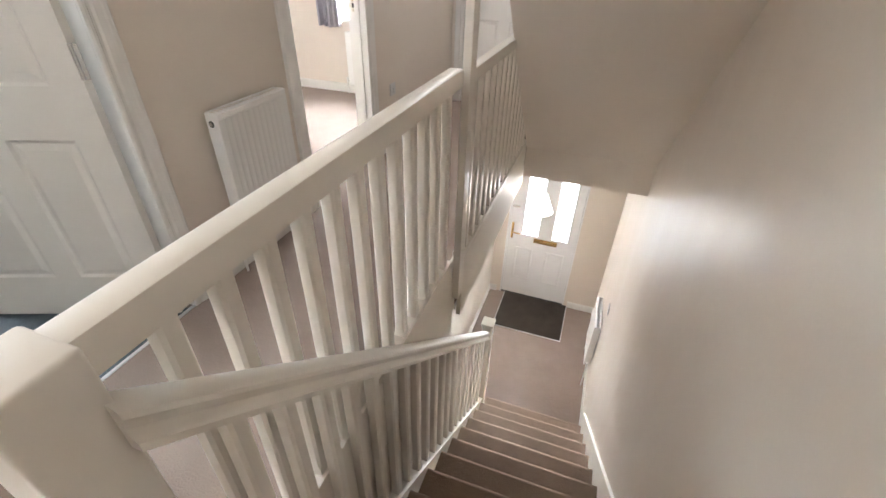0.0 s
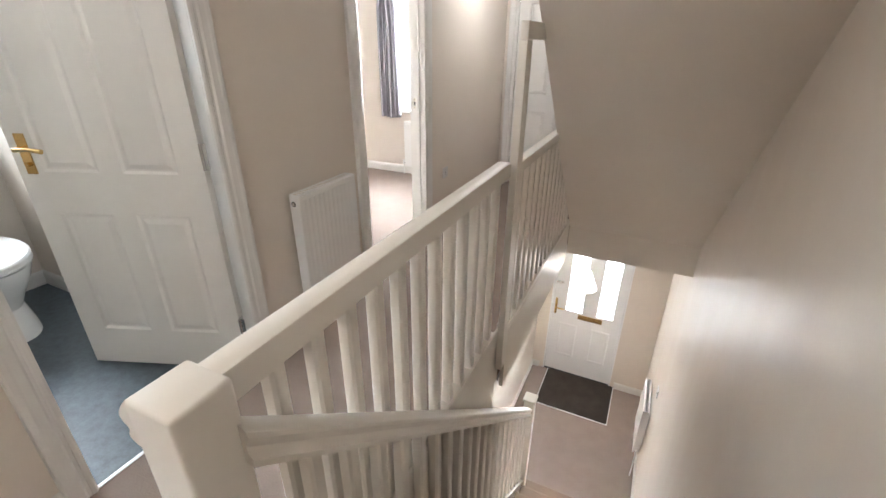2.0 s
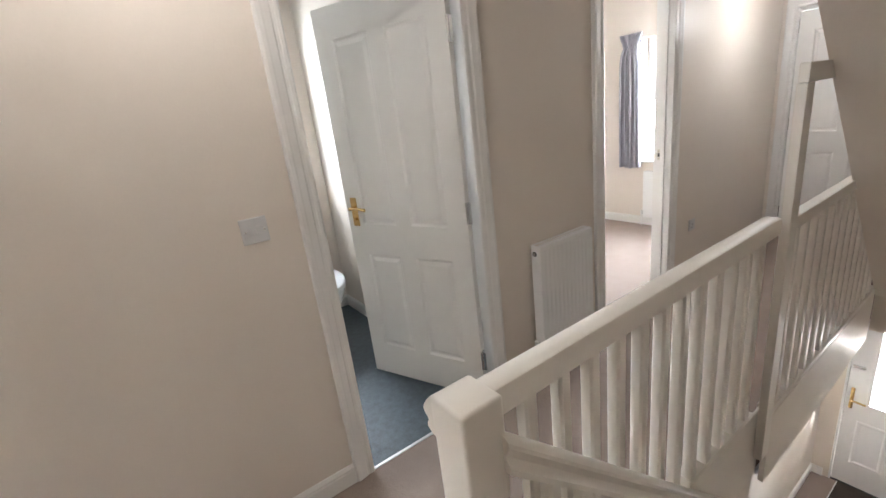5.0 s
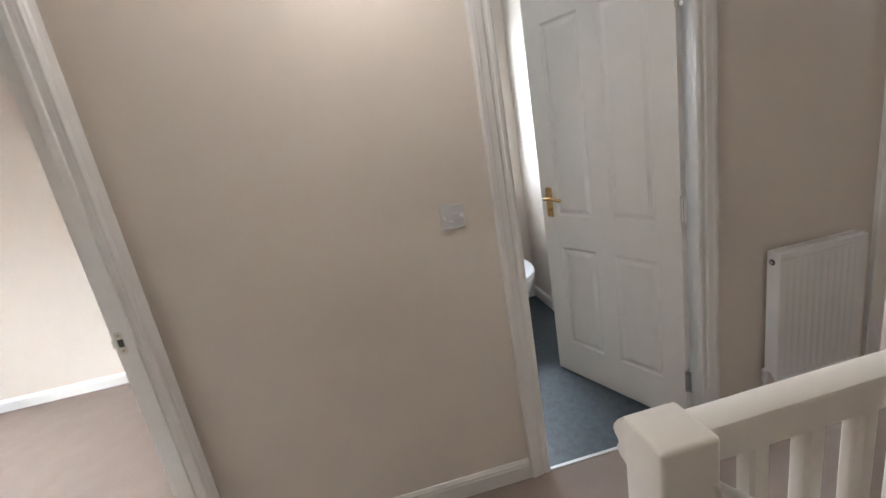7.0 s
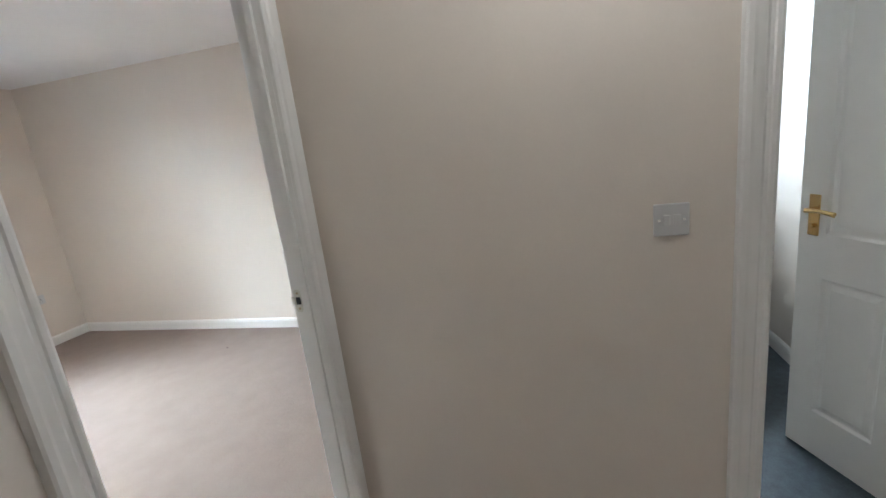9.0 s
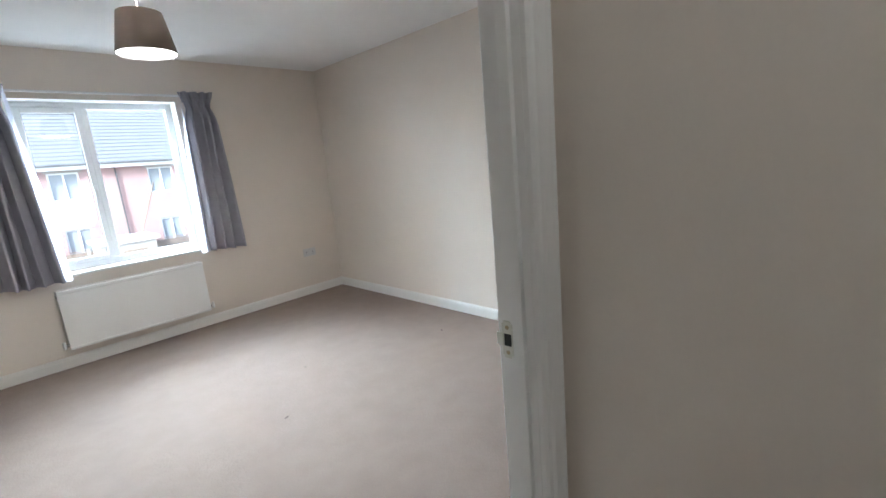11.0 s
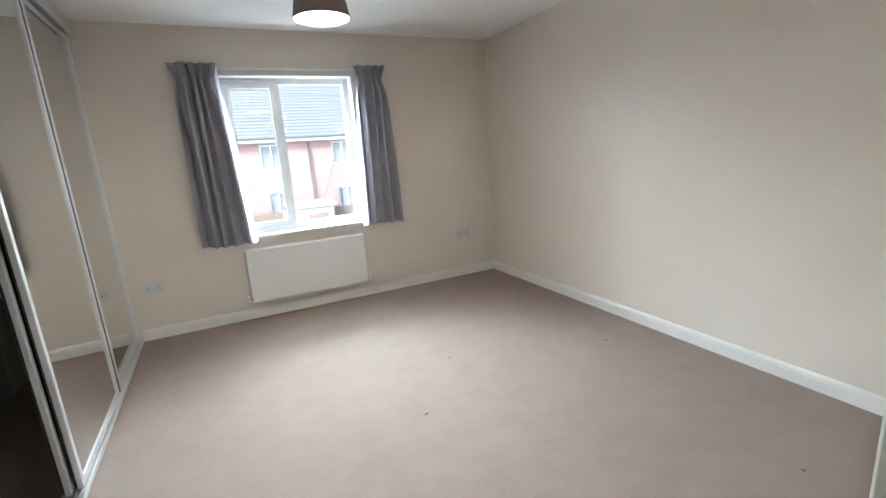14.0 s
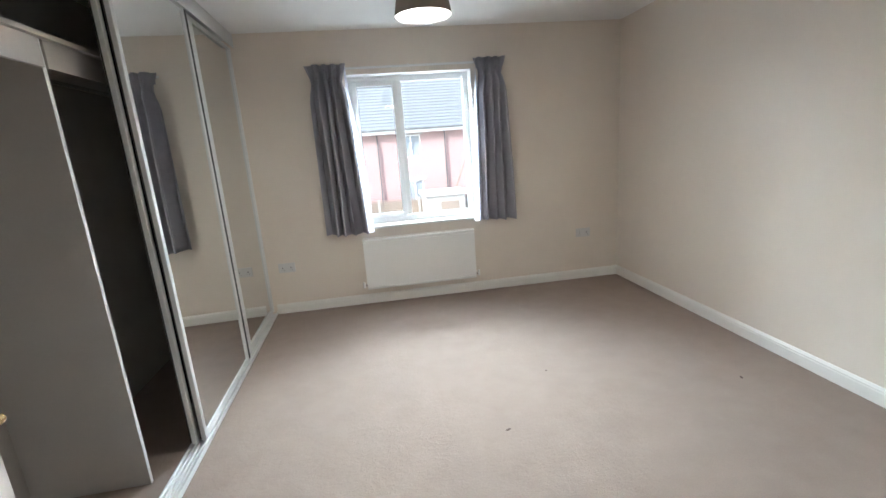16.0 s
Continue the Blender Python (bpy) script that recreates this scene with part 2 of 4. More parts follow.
def wall(name, axis, s0, s1, d0, d1, z0, z1, holes=(), mat=None, label="plain magnolia painted plaster wall"):
    """A wall that runs along axis from s0 to s1, between d0 and d1 across it, with openings (s, s, z, z)."""
    ss = sorted({s0, s1, *(v for h in holes for v in h[:2])})
    zs = sorted({z0, z1, *(v for h in holes for v in h[2:])})
    solid = {(i, k): not any(h[0] < (ss[i] + ss[i + 1]) / 2 < h[1] and h[2] < (zs[k] + zs[k + 1]) / 2 < h[3] for h in holes)
             for i in range(len(ss) - 1) for k in range(len(zs) - 1)}
    bm, made = bmesh.new(), {}

    def v(s, d, z):
        if (s, d, z) not in made:
            made[s, d, z] = bm.verts.new((s, d, z) if axis == "x" else (d, s, z))
        return made[s, d, z]

    for (i, k), full in solid.items():
        if not full:
            continue
        a, b, lo, hi = ss[i], ss[i + 1], zs[k], zs[k + 1]
        for d in (d0, d1):
            bm.faces.new((v(a, d, lo), v(b, d, lo), v(b, d, hi), v(a, d, hi)))
        if not solid.get((i - 1, k)):
            bm.faces.new((v(a, d0, lo), v(a, d1, lo), v(a, d1, hi), v(a, d0, hi)))
        if not solid.get((i + 1, k)):
            bm.faces.new((v(b, d0, lo), v(b, d1, lo), v(b, d1, hi), v(b, d0, hi)))
        if not solid.get((i, k - 1)):
            bm.faces.new((v(a, d0, lo), v(b, d0, lo), v(b, d1, lo), v(a, d1, lo)))
        if not solid.get((i, k + 1)):
            bm.faces.new((v(a, d0, hi), v(b, d0, hi), v(b, d1, hi), v(a, d1, hi)))
    return structure(name, bm, mat or WALL, label, "wall")


def slab(name, a, b, mat, label, category):
    return structure(name, boxes((a, b)), mat, label, category)


SKIRT = [(0, 0), (0.0145, 0), (0.0145, 0.062), (0.0118, 0.069), (0.0125, 0.075), (0.0075, 0.082), (0.004, 0.088), (0, 0.090)]


def skirting(a, b, out, z=0.0):
    """A moulded skirting board from a to b; out is the way that it faces."""
    bm = extrude(bmesh.new(), SKIRT, (*a, z), (*b, z), (*out, 0), (0, 0, 1))
    return structure("baseboard", bm, GLOSS, "white painted moulded skirting board", "skirting board")


CASE = [(0.0, 0.0), (0.0, 0.010), (0.006, 0.014), (0.014, 0.014), (0.017, 0.011), (0.024, 0.011), (0.030, 0.016), (0.046, 0.019), (0.052, 0.021), (0.062, 0.021), (0.066, 0.017), (0.068, 0.0)]


def casing(axis, s0, s1, face, out, top=2.0, z=0.0, name="trim", wide=1.25):
    """A moulded architrave round an opening in a wall whose face is at face and looks towards out (+1 or -1)."""
    bm = bmesh.new()
    rows = []
    for u, d in CASE:
        u = u * wide
        pts = [(s0 - u, z), (s0 - u, z + top + u), (s1 + u, z + top + u), (s1 + u, z)]
        rows.append([bm.verts.new((s, face + out * d, zz) if axis == "x" else (face + out * d, s, zz)) for s, zz in pts])
    n = len(rows)
    for i in range(n):
        for k in range(3):
            bm.faces.new((rows[i][k], rows[(i + 1) % n][k], rows[(i + 1) % n][k + 1], rows[i][k + 1]))
    return structure(name, bm, GLOSS, "white painted moulded door architrave", "door trim")


def lining(axis, s0, s1, d0, d1, top=2.0, stop=None, z=0.0):
    """The boards that line a doorway, with the thin stop that the leaf shuts against."""
    t = 0.022
    bm = bmesh.new()

    def add(sa, sb, da, db, za, zb):
        box(bm, (sa, da, za) if axis == "x" else (da, sa, za), (sb, db, zb) if axis == "x" else (db, sb, zb), 0.001)

    add(s0 - t, s0, d0, d1, z, z + top + t)
    add(s1, s1 + t, d0, d1, z, z + top + t)
    add(s0, s1, d0, d1, z + top, z + top + t)
    if stop:
        a, b = stop
        add(s0, s0 + 0.012, a, b, z, z + top - 0.012)
        add(s1 - 0.012, s1, a, b, z, z + top - 0.012)
        add(s0, s1, a, b, z + top - 0.012, z + top)
    return structure("trim", bm, GLOSS, "white painted door lining", "door frame")


def panelled(bm, w, h, t, panels, z0=0.008):
    """A moulded leaf, w wide along x, its hinge at x = 0, t thick along y, with sunk and raised panels on both faces."""
    xs = sorted({0, w, *(v for p in panels for v in p[:2])})
    zs = sorted({z0, h, *(v for p in panels for v in p[2:])})
    for y, s in ((0.0, 1), (t, -1)):
        for i in range(len(xs) - 1):
            for k in range(len(zs) - 1):
                cx, cz = (xs[i] + xs[i + 1]) / 2, (zs[k] + zs[k + 1]) / 2
                if not any(p[0] < cx < p[1] and p[2] < cz < p[3] for p in panels):
                    bm.faces.new([bm.verts.new(c) for c in ((xs[i], y, zs[k]), (xs[i + 1], y, zs[k]), (xs[i + 1], y, zs[k + 1]), (xs[i], y, zs[k + 1]))])
        for x0, x1, za, zb in panels:
            rings = []
            for inset, depth in ((0, 0), (0.010, 0.007), (0.018, 0.007), (0.036, 0.001), (0.040, 0.001)):
                rings.append([bm.verts.new((x, y + s * depth, z)) for x, z in ((x0 + inset, za + inset), (x1 - inset, za + inset), (x1 - inset, zb - inset), (x0 + inset, zb - inset))])
            for r, q in zip(rings, rings[1:]):
                for i in range(4):
                    bm.faces.new((r[i], r[(i + 1) % 4], q[(i + 1) % 4], q[i]))
            bm.faces.new(rings[-1])
    for x in (0, w):
        bm.faces.new([bm.verts.new(c) for c in ((x, 0, z0), (x, t, z0), (x, t, h), (x, 0, h))])
    for z in (z0, h):
        bm.faces.new([bm.verts.new(c) for c in ((0, 0, z), (w, 0, z), (w, t, z), (0, t, z))])
    bmesh.ops.remove_doubles(bm, verts=bm.verts, dist=0.0001)
    return bm


def handle_set(parent, x, y, z, out, reach):
    """A lever on a tall back plate; out is +1 or -1 along y, reach the side to which the lever points."""
    plate = part("handle_plate", boxes(((x - 0.021, y, z - 0.10), (x + 0.021, y + out * 0.005, z + 0.055), 0.002)), BRASS, parent, "brass handle back plate")
    bm = tube(bmesh.new(), (x, y, z), (x, y + out * 0.042, z), 0.009)
    tube(bm, (x, y + out * 0.040, z), (x + reach * 0.055, y + out * 0.044, z + 0.004), 0.0085, r2=0.007)
    tube(bm, (x + reach * 0.053, y + out * 0.044, z + 0.004), (x + reach * 0.105, y + out * 0.040, z - 0.004), 0.007, r2=0.0095)
    part("lever", bm, BRASS, plate, "curved brass lever", True)
    bm = tube(bmesh.new(), (x, y + out * 0.004, z - 0.062), (x, y + out * 0.016, z - 0.062), 0.008)
    part("thumb_turn", bm, BRASS, plate, "small round brass turn", True)


def room_door(name, hinge, angle, w, label, h=1.985, swing=1):
    """A four-panel leaf at its hinge, turned by angle; parts: leaf, handles, hinges."""
    ob = thing(name, (*hinge, 0), label, "door")
    t = 0.036
    sx, gap = 0.105 * w / 0.76, 0.095
    pw = (w - 2 * sx - gap) / 2
    cols = ((sx, sx + pw), (sx + pw + gap, w - sx))
    pans = [(a, b, z0, z1) for a, b in cols for z0, z1 in ((0.20, 0.76), (0.93, h - 0.145))]
    leaf = part("leaf", panelled(bmesh.new(), w, h, t, pans), DOORW, ob)
    handle_set(ob, w - 0.058, 0.0, 1.02, -1, -1)
    handle_set(ob, w - 0.058, t, 1.02, 1, -1)
    part("latch_plate", boxes(((w, 0.006, 0.97), (w + 0.002, t - 0.006, 1.06), 0.0008)), BRASS, ob, "brass edge latch plate")
    side = 0 if swing > 0 else t
    for z in (0.23, 1.0, 1.77):
        bm = boxes(((-0.0015, 0.002, z - 0.05), (0.0, t - 0.002, z + 0.05), 0.0005))
        tube(bm, (-0.004, side, z - 0.05), (-0.004, side, z + 0.05), 0.006, 12)
        if swing < 0:
            box(bm, (-0.024, t - 0.003, z - 0.05), (-0.002, t - 0.001, z + 0.05))
        part("hinge", bm, CHROME, ob, "steel butt hinge", True)
    ob.rotation_euler.z = radians(angle)
    return ob


def switch_plate(name, place, out, w=0.086, label="", kind="switch"):
    """A wall plate; out: unit way that it faces (x, y)."""
    ob = thing(name, place, label, "light switch" if kind == "switch" else "power socket")
    along = (abs(out[1]), abs(out[0]))

    def pl(u0, u1, d0, d1, z0, z1, bev):
        a = (along[0] * u0 + out[0] * d0, along[1] * u0 + out[1] * d0, z0)
        b = (along[0] * u1 + out[0] * d1, along[1] * u1 + out[1] * d1, z1)
        return (tuple(min(p, q) for p, q in zip(a, b)), tuple(max(p, q) for p, q in zip(a, b)), bev)

    part("face_plate", boxes(pl(-w / 2, w / 2, 0, 0.009, -0.043, 0.043, 0.003)), PLATE, ob)
    if kind == "switch":
        for u in (-0.012, 0.012) if w < 0.1 else (0,):
            part("rocker", boxes(pl(u - 0.008, u + 0.008, 0.009, 0.012, -0.014, 0.014, 0.0015)), PLATE, ob)
        for u in (-0.03, 0.03):
            bm = bmesh.new()
            p = Vector((along[0] * u, along[1] * u, 0))
            o = Vector((out[0], out[1], 0))
            tube(bm, p + o * 0.008, p + o * 0.0098, 0.003, 10)
            part("screw", bm, CHROME, ob, "small steel screw head")
    else:
        for u in ((-0.036, 0.036) if w > 0.1 else (0,)):
            part("rocker", boxes(pl(u - 0.008, u + 0.008, 0.009, 0.012, 0.012, 0.03, 0.0015)), PLATE, ob)
            bm = boxes(pl(u - 0.004, u + 0.004, 0.008, 0.0095, -0.004, 0.006, 0), pl(u - 0.014, u - 0.008, 0.008, 0.0095, -0.022, -0.018, 0), pl(u + 0.008, u + 0.014, 0.008, 0.0095, -0.022, -0.018, 0))
            part("pin_slot", bm, RUBBER, ob, "dark pin slots")
    return ob


def radiator(name, place, length, height, turn, label, ribs=True, depth=0.075, floor=True):
    """A panel radiator against a wall. Local x runs along it, it faces -y, z = 0 at its lower edge."""
    ob = thing(name, place, label, "radiator")
    bm = bmesh.new()
    step, y0 = 0.0333, -depth
    n = int((length - 0.04) / step) if ribs else 0
    pts = [(0.0, y0)]
    x = (length - n * step) / 2
    for i in range(n):
        pts += [(x, y0), (x + 0.010, y0 + 0.0018), (x + 0.019, y0 + 0.0018), (x + 0.029, y0)]
        x += step
    pts += [(length, y0), (length, y0 + 0.012), (0.0, y0 + 0.012)]
    rings = [[bm.verts.new((a, b, z)) for a, b in pts] for z in (0.022, height - 0.03)]
    m = len(pts)
    for i in range(m):
        bm.faces.new((rings[0][i], rings[0][(i + 1) % m], rings[1][(i + 1) % m], rings[1][i]))
    bm.faces.new(rings[0])
    bm.faces.new(rings[1])
    box(bm, (0, y0 - 0.0008, 0.0), (length, y0 + 0.012, 0.0222), 0.004)
    box(bm, (0, y0 - 0.0008, height - 0.0302), (length, y0 + 0.012, height - 0.002), 0.005)
    part("front_panel", bm, RADM, ob, smooth=False)
    part("back_panel", boxes(((0.01, -0.03, 0.01), (length - 0.01, -0.02, height - 0.015), 0.003)), RADM, ob)
    for x0, x1 in ((-0.0015, 0.001), (length - 0.001, length + 0.0015)):
        part("side_cover", boxes(((x0, y0 + 0.004, 0.03), (x1, -0.016, height - 0.002), 0.0008)), RADM, ob)
    bars = [((0.004, y0 + 0.010, height - 0.004), (length - 0.004, y0 + 0.018, height), 0.001), ((0.004, -0.024, height - 0.004), (length - 0.004, -0.016, height), 0.001)]
    k = int(length / 0.022)
    bars += [((0.004 + i * (length - 0.012) / k, y0 + 0.018, height - 0.004), (0.008 + i * (length - 0.012) / k, -0.024, height - 0.001), 0) for i in range(k + 1)]
    part("top_grille", boxes(*bars), RADM, ob, "slotted white top grille")
    for sx, x0 in ((-1, 0), (1, length)):
        bm = tube(bmesh.new(), (x0 - sx * 0.004, y0 + 0.03, 0.035), (x0 + sx * 0.032, y0 + 0.03, 0.035), 0.010)
        tube(bm, (x0 + sx * 0.03, y0 + 0.03, 0.012), (x0 + sx * 0.03, y0 + 0.03, 0.066), 0.011)
        if floor:
            tube(bm, (x0 + sx * 0.03, y0 + 0.03, -(place[2] if place[2] > 0 else place[2] + 2.6)), (x0 + sx * 0.03, y0 + 0.03, 0.014), 0.006)
        else:
            tube(bm, (x0 + sx * 0.03, y0 + 0.03, 0.018), (x0 + sx * 0.03, 0.0, 0.018), 0.0075)
        part("valve", bm, RADM, ob, "white painted valve and pipe tail", True)
        bm = tube(bmesh.new(), (x0 + sx * 0.002, y0 + 0.03, 0.035), (x0 + sx * 0.016, y0 + 0.03, 0.035), 0.0125, 6)
        part("union_nut", bm, CHROME, ob, "chromed union nut")
    bm = tube(bmesh.new(), (-0.003, y0 + 0.035, height - 0.045), (-0.0015, y0 + 0.035, height - 0.045), 0.013, 20)
    plug = part("plug", bm, RUBBER, ob, "round dark-rimmed blanking plug")
    bm = tube(bmesh.new(), (-0.0055, y0 + 0.035, height - 0.045), (-0.003, y0 + 0.035, height - 0.045), 0.0085, 6)
    part("plug_head", bm, CHROME, plug, "chromed plug head")
    for x0 in (0.08, length - 0.08):
        part("bracket", boxes(((x0 - 0.015, -0.021, 0.06), (x0 + 0.015, 0.0, height - 0.08), 0.002)), RADM, ob)
    ob.rotation_euler.z = radians(turn)
    return ob


def curtain(name, xt0, xt1, xb0, xb1, zt, zb, y, label, seed, folds=6, depth=0.05, edge=0):
    """A pinch-pleated curtain that hangs from zt to zb, its width running from x0 to x1 at the top and the bottom."""
    ob = thing(name, ((xt0 + xt1) / 2, y, zb), label, "curtain", "pair of curtains")
    rnd = random.Random(seed)
    bm = bmesh.new()
    nu, nv = folds * 18, 30
    cuts = [0.0]
    for _ in range(folds):
        cuts.append(cuts[-1] + rnd.uniform(0.6, 1.5))
    cuts = [c / cuts[-1] for c in cuts]
    lean = [rnd.uniform(-0.5, 0.5) for _ in range(folds + 1)]
    deep = [rnd.uniform(0.65, 1.25) for _ in range(folds + 1)]
    rows = []
    for j in range(nv + 1):
        v = j / nv
        z = zt + (zb - zt) * v
        k = min(1, max(0, v - 0.03) / 0.10)
        nip = 0.028 * (math.exp(-((v - 0.10) / 0.06) ** 2) - math.exp(-(v / 0.04) ** 2) * 0.6)
        w0, w1 = xt0 + (xb0 - xt0) * v ** 1.2 + nip, xt1 + (xb1 - xt1) * v ** 1.2 - nip
        row = []
        for i in range(nu + 1):
            f = folds * i / nu
            c = min(int(f), folds - 1)
            g = f - c
            u = cuts[c] + (cuts[c + 1] - cuts[c]) * g
            d = deep[c] * (1 - g) + deep[c + 1] * g
            s = math.sin(2 * math.pi * g)
            s = math.copysign(abs(s) ** 0.75, s)
            waist = 1 - 0.5 * math.exp(-((v - 0.085) / 0.035) ** 2)
            fine = 0.35 * (1 - k) * math.sin(6 * math.pi * g)
            drift = 0.012 * math.sin(3.1 * v + 9 * lean[c]) * math.sin(math.pi * g) * k
            x = w0 + (w1 - w0) * u + 0.016 * math.sin(4 * math.pi * g) * k * d + lean[c] * 0.02 * v * math.sin(math.pi * g) + drift
            yy = depth * d * (0.45 + 0.55 * k) * (s + fine) * waist
            row.append(bm.verts.new((x - ob.location.x, yy, z - zb + 0.006 * math.sin(5 * u + seed) * (v > 0.97))))
        rows.append(row)
    for r, q in zip(rows, rows[1:]):
        for i in range(nu):
            bm.faces.new((r[i], r[i + 1], q[i + 1], q[i]))
    cloth = part("cloth", bm, CLOTH, ob, smooth=True)
    m = cloth.modifiers.new("thickness", "SOLIDIFY")
    m.thickness = 0.003
    cloth.data.shade_smooth()
    if edge:
        bm = bmesh.new()
        rows = []
        for j in range(25):
            v = j / 24
            z = (zt - zb) * (1 - v)
            e = (xt0 + (xb0 - xt0) * v ** 1.2 if edge < 0 else xt1 + (xb1 - xt1) * v ** 1.2) - ob.location.x
            wide = 0.012 + 0.070 * min(1, v * 1.5) + 0.006 * math.sin(9 * v + seed)
            back = -0.028 if y < 0 else 0.028
            rows.append([bm.verts.new((e + edge * wide * (k / 6 - 0.35), back * math.cos(k / 6 * 2.2 + 0.4) * (0.8 + 0.2 * math.sin(5 * v)), z)) for k in range(7)])
        for r, q in zip(rows, rows[1:]):
            for k in range(6):
                bm.faces.new((r[k], r[k + 1], q[k + 1], q[k]))
        part("lining", bm, LINING, ob, "pale lining that shows at the leading edge", True)
    part("heading_tape", boxes(((xt0 + 0.01 - ob.location.x, 0.022 if y > 0 else -0.03, zt - zb - 0.085), (xt1 - 0.01 - ob.location.x, 0.026 if y > 0 else -0.026, zt - zb - 0.01), 0.001)), CLOTH, ob)
    return ob


# ---- the plan ----
W = -0.34          # face of the long landing wall, looking +x
EAST = 1.63        # inner face of the outer wall beside the stairs
SOUTH = -0.605     # landing face of the wall to the rear bedroom
CEILZ, GROUND = 2.38, -2.6
DOORH = 1.99
BATH, BED, REAR = (0.655, 1.385), (2.345, 3.08), (-0.247, 0.46)

wall("wall_landing_west", "y", SOUTH, 4.9, W - 0.1, W, 0, CEILZ, [(*BATH, 0, DOORH), (*BED, 0, DOORH)])
wall("wall_rear_bedroom_north", "x", -2.44, 1.73, SOUTH - 0.078, SOUTH, 0, CEILZ, [(*REAR, 0, DOORH)])
wall("wall_east", "y", -4.9, 5.4, EAST, EAST + 0.25, GROUND, CEILZ)
wall("wall_landing_end", "x", W, EAST, 4.80, 4.90, 0, CEILZ, [(-0.225, 0.535, 0, 1.90)])
wall("wall_rear", "x", -2.44, EAST, -4.9, -4.6, GROUND, CEILZ, [(-0.935, 0.155, 0.70, 2.03)])
wall("wall_rear_bedroom_west", "y", -4.6, SOUTH - 0.078, -2.44, -2.34, 0, CEILZ)
wall("wall_front_bedroom_window", "x", -3.1, W - 0.1, 4.62, 4.92, 0, CEILZ, [(-1.46, -0.60, 0.68, 1.915)])
wall("wall_front_bedroom_west", "y", 1.46, 4.62, -3.2, -3.1, 0, CEILZ)
wall("wall_bathroom_north", "x", -3.1, W - 0.1, 1.36, 1.46, 0, CEILZ)
wall("wall_bathroom_west", "y", SOUTH, 1.36, -2.33, -2.13, 0, CEILZ, [(0.62, 1.235, 1.0, 2.0)])
wall("wall_front_hall", "x", 0.13, EAST, 5.1, 5.4, GROUND, CEILZ, [(0.375, 1.245, GROUND, -0.56)])
wall("wall_hall_west", "y", 2.05, 5.1, 0.13, 0.23, GROUND, -0.25)
wall("wall_under_landing", "y", 0.3, 2.05, 0.54, 0.622, GROUND, -0.25)
wall("wall_under_landing_return", "x", 0.13, 0.54, 1.95, 2.05, GROUND, -0.25)
wall("wall_stair_back", "x", 0.54, EAST, 0.2, 0.3, GROUND, -0.25)
slab("ceiling", (-3.3, -4.9, CEILZ), (1.88, 5.4, CEILZ + 0.1), CEIL, "smooth white painted ceiling", "ceiling")
slab("ceiling_hall", (0.13, 2.05, -0.27), (0.64, 5.1, -0.25), CEIL, "white painted hall ceiling", "ceiling")
slab("ceiling_hall", (0.64, 4.121, -0.25), (EAST, 5.1, -0.232), CEIL, "white painted hall ceiling", "ceiling")
structure("floor", boxes(((W, SOUTH, -0.25), (EAST, 0.44, 0)), ((W, 0.44, -0.25), (0.629, 4.9, 0)), ((0.629, 4.125, -0.229), (EAST, 4.9, 0))), CARPET,
          "beige twist-pile carpet on the landing", "carpet")
slab("floor_rear_bedroom", (-2.34, -4.6, -0.25), (EAST, SOUTH, 0), CARPET, "beige twist-pile carpet in the bedroom", "carpet")
slab("floor_front_bedroom", (-3.1, 1.46, -0.25), (W, 4.62, 0), CARPET, "beige twist-pile carpet in the front bedroom", "carpet")
slab("floor_bathroom", (-2.13, SOUTH, -0.25), (W, 1.36, 0.002), VINYL, "dark slate-blue mottled vinyl floor", "vinyl floor")
slab("floor_hall", (0.23, 0.3, GROUND - 0.2), (EAST, 5.4, GROUND), CARPET, "beige carpet in the entrance hall", "carpet")
slab("trim", (W - 0.007, BATH[0], 0.0), (W + 0.007, BATH[1], 0.004), STEEL, "thin metal strip where carpet meets vinyl", "threshold strip")

# skirting, room by room
for a, b, out in (
    ((W, SOUTH), (W, BATH[0] - 0.085), (1, 0)), ((W, BATH[1] + 0.085), (W, BED[0] - 0.085), (1, 0)), ((W, BED[1] + 0.085), (W, 4.8), (1, 0)),
    ((REAR[1] + 0.085, SOUTH), (EAST, SOUTH), (0, 1)), ((EAST, SOUTH), (EAST, 0.40), (-1, 0)),
    ((-2.34, -4.6), (0.99, -4.6), (0, 1)), ((-2.34, -4.6), (-2.34, SOUTH - 0.078), (1, 0)), ((-2.34, SOUTH - 0.078), (REAR[0] - 0.085, SOUTH - 0.078), (0, -1)),
    ((-3.1, 4.62), (W - 0.1, 4.62), (0, -1)), ((-3.1, 1.46), (-3.1, 4.62), (1, 0)), ((W - 0.1, BED[1] + 0.085), (W - 0.1, 4.62), (-1, 0)),
    ((-2.13, 1.36), (W - 0.1, 1.36), (0, -1)), ((-2.13, SOUTH), (-2.13, 1.36), (1, 0)),
    ((0.62, 4.8), (EAST, 4.8), (0, -1)),
):
    skirting(a, b, out)
for a, b, out in (((0.23, 2.05), (0.23, 5.1), (1, 0)), ((0.23, 5.1), (0.33, 5.1), (0, -1)), ((1.29, 5.1), (EAST, 5.1), (0, -1)), ((EAST, 3.28), (EAST, 5.1), (-1, 0))):
    skirting(a, b, out, GROUND)

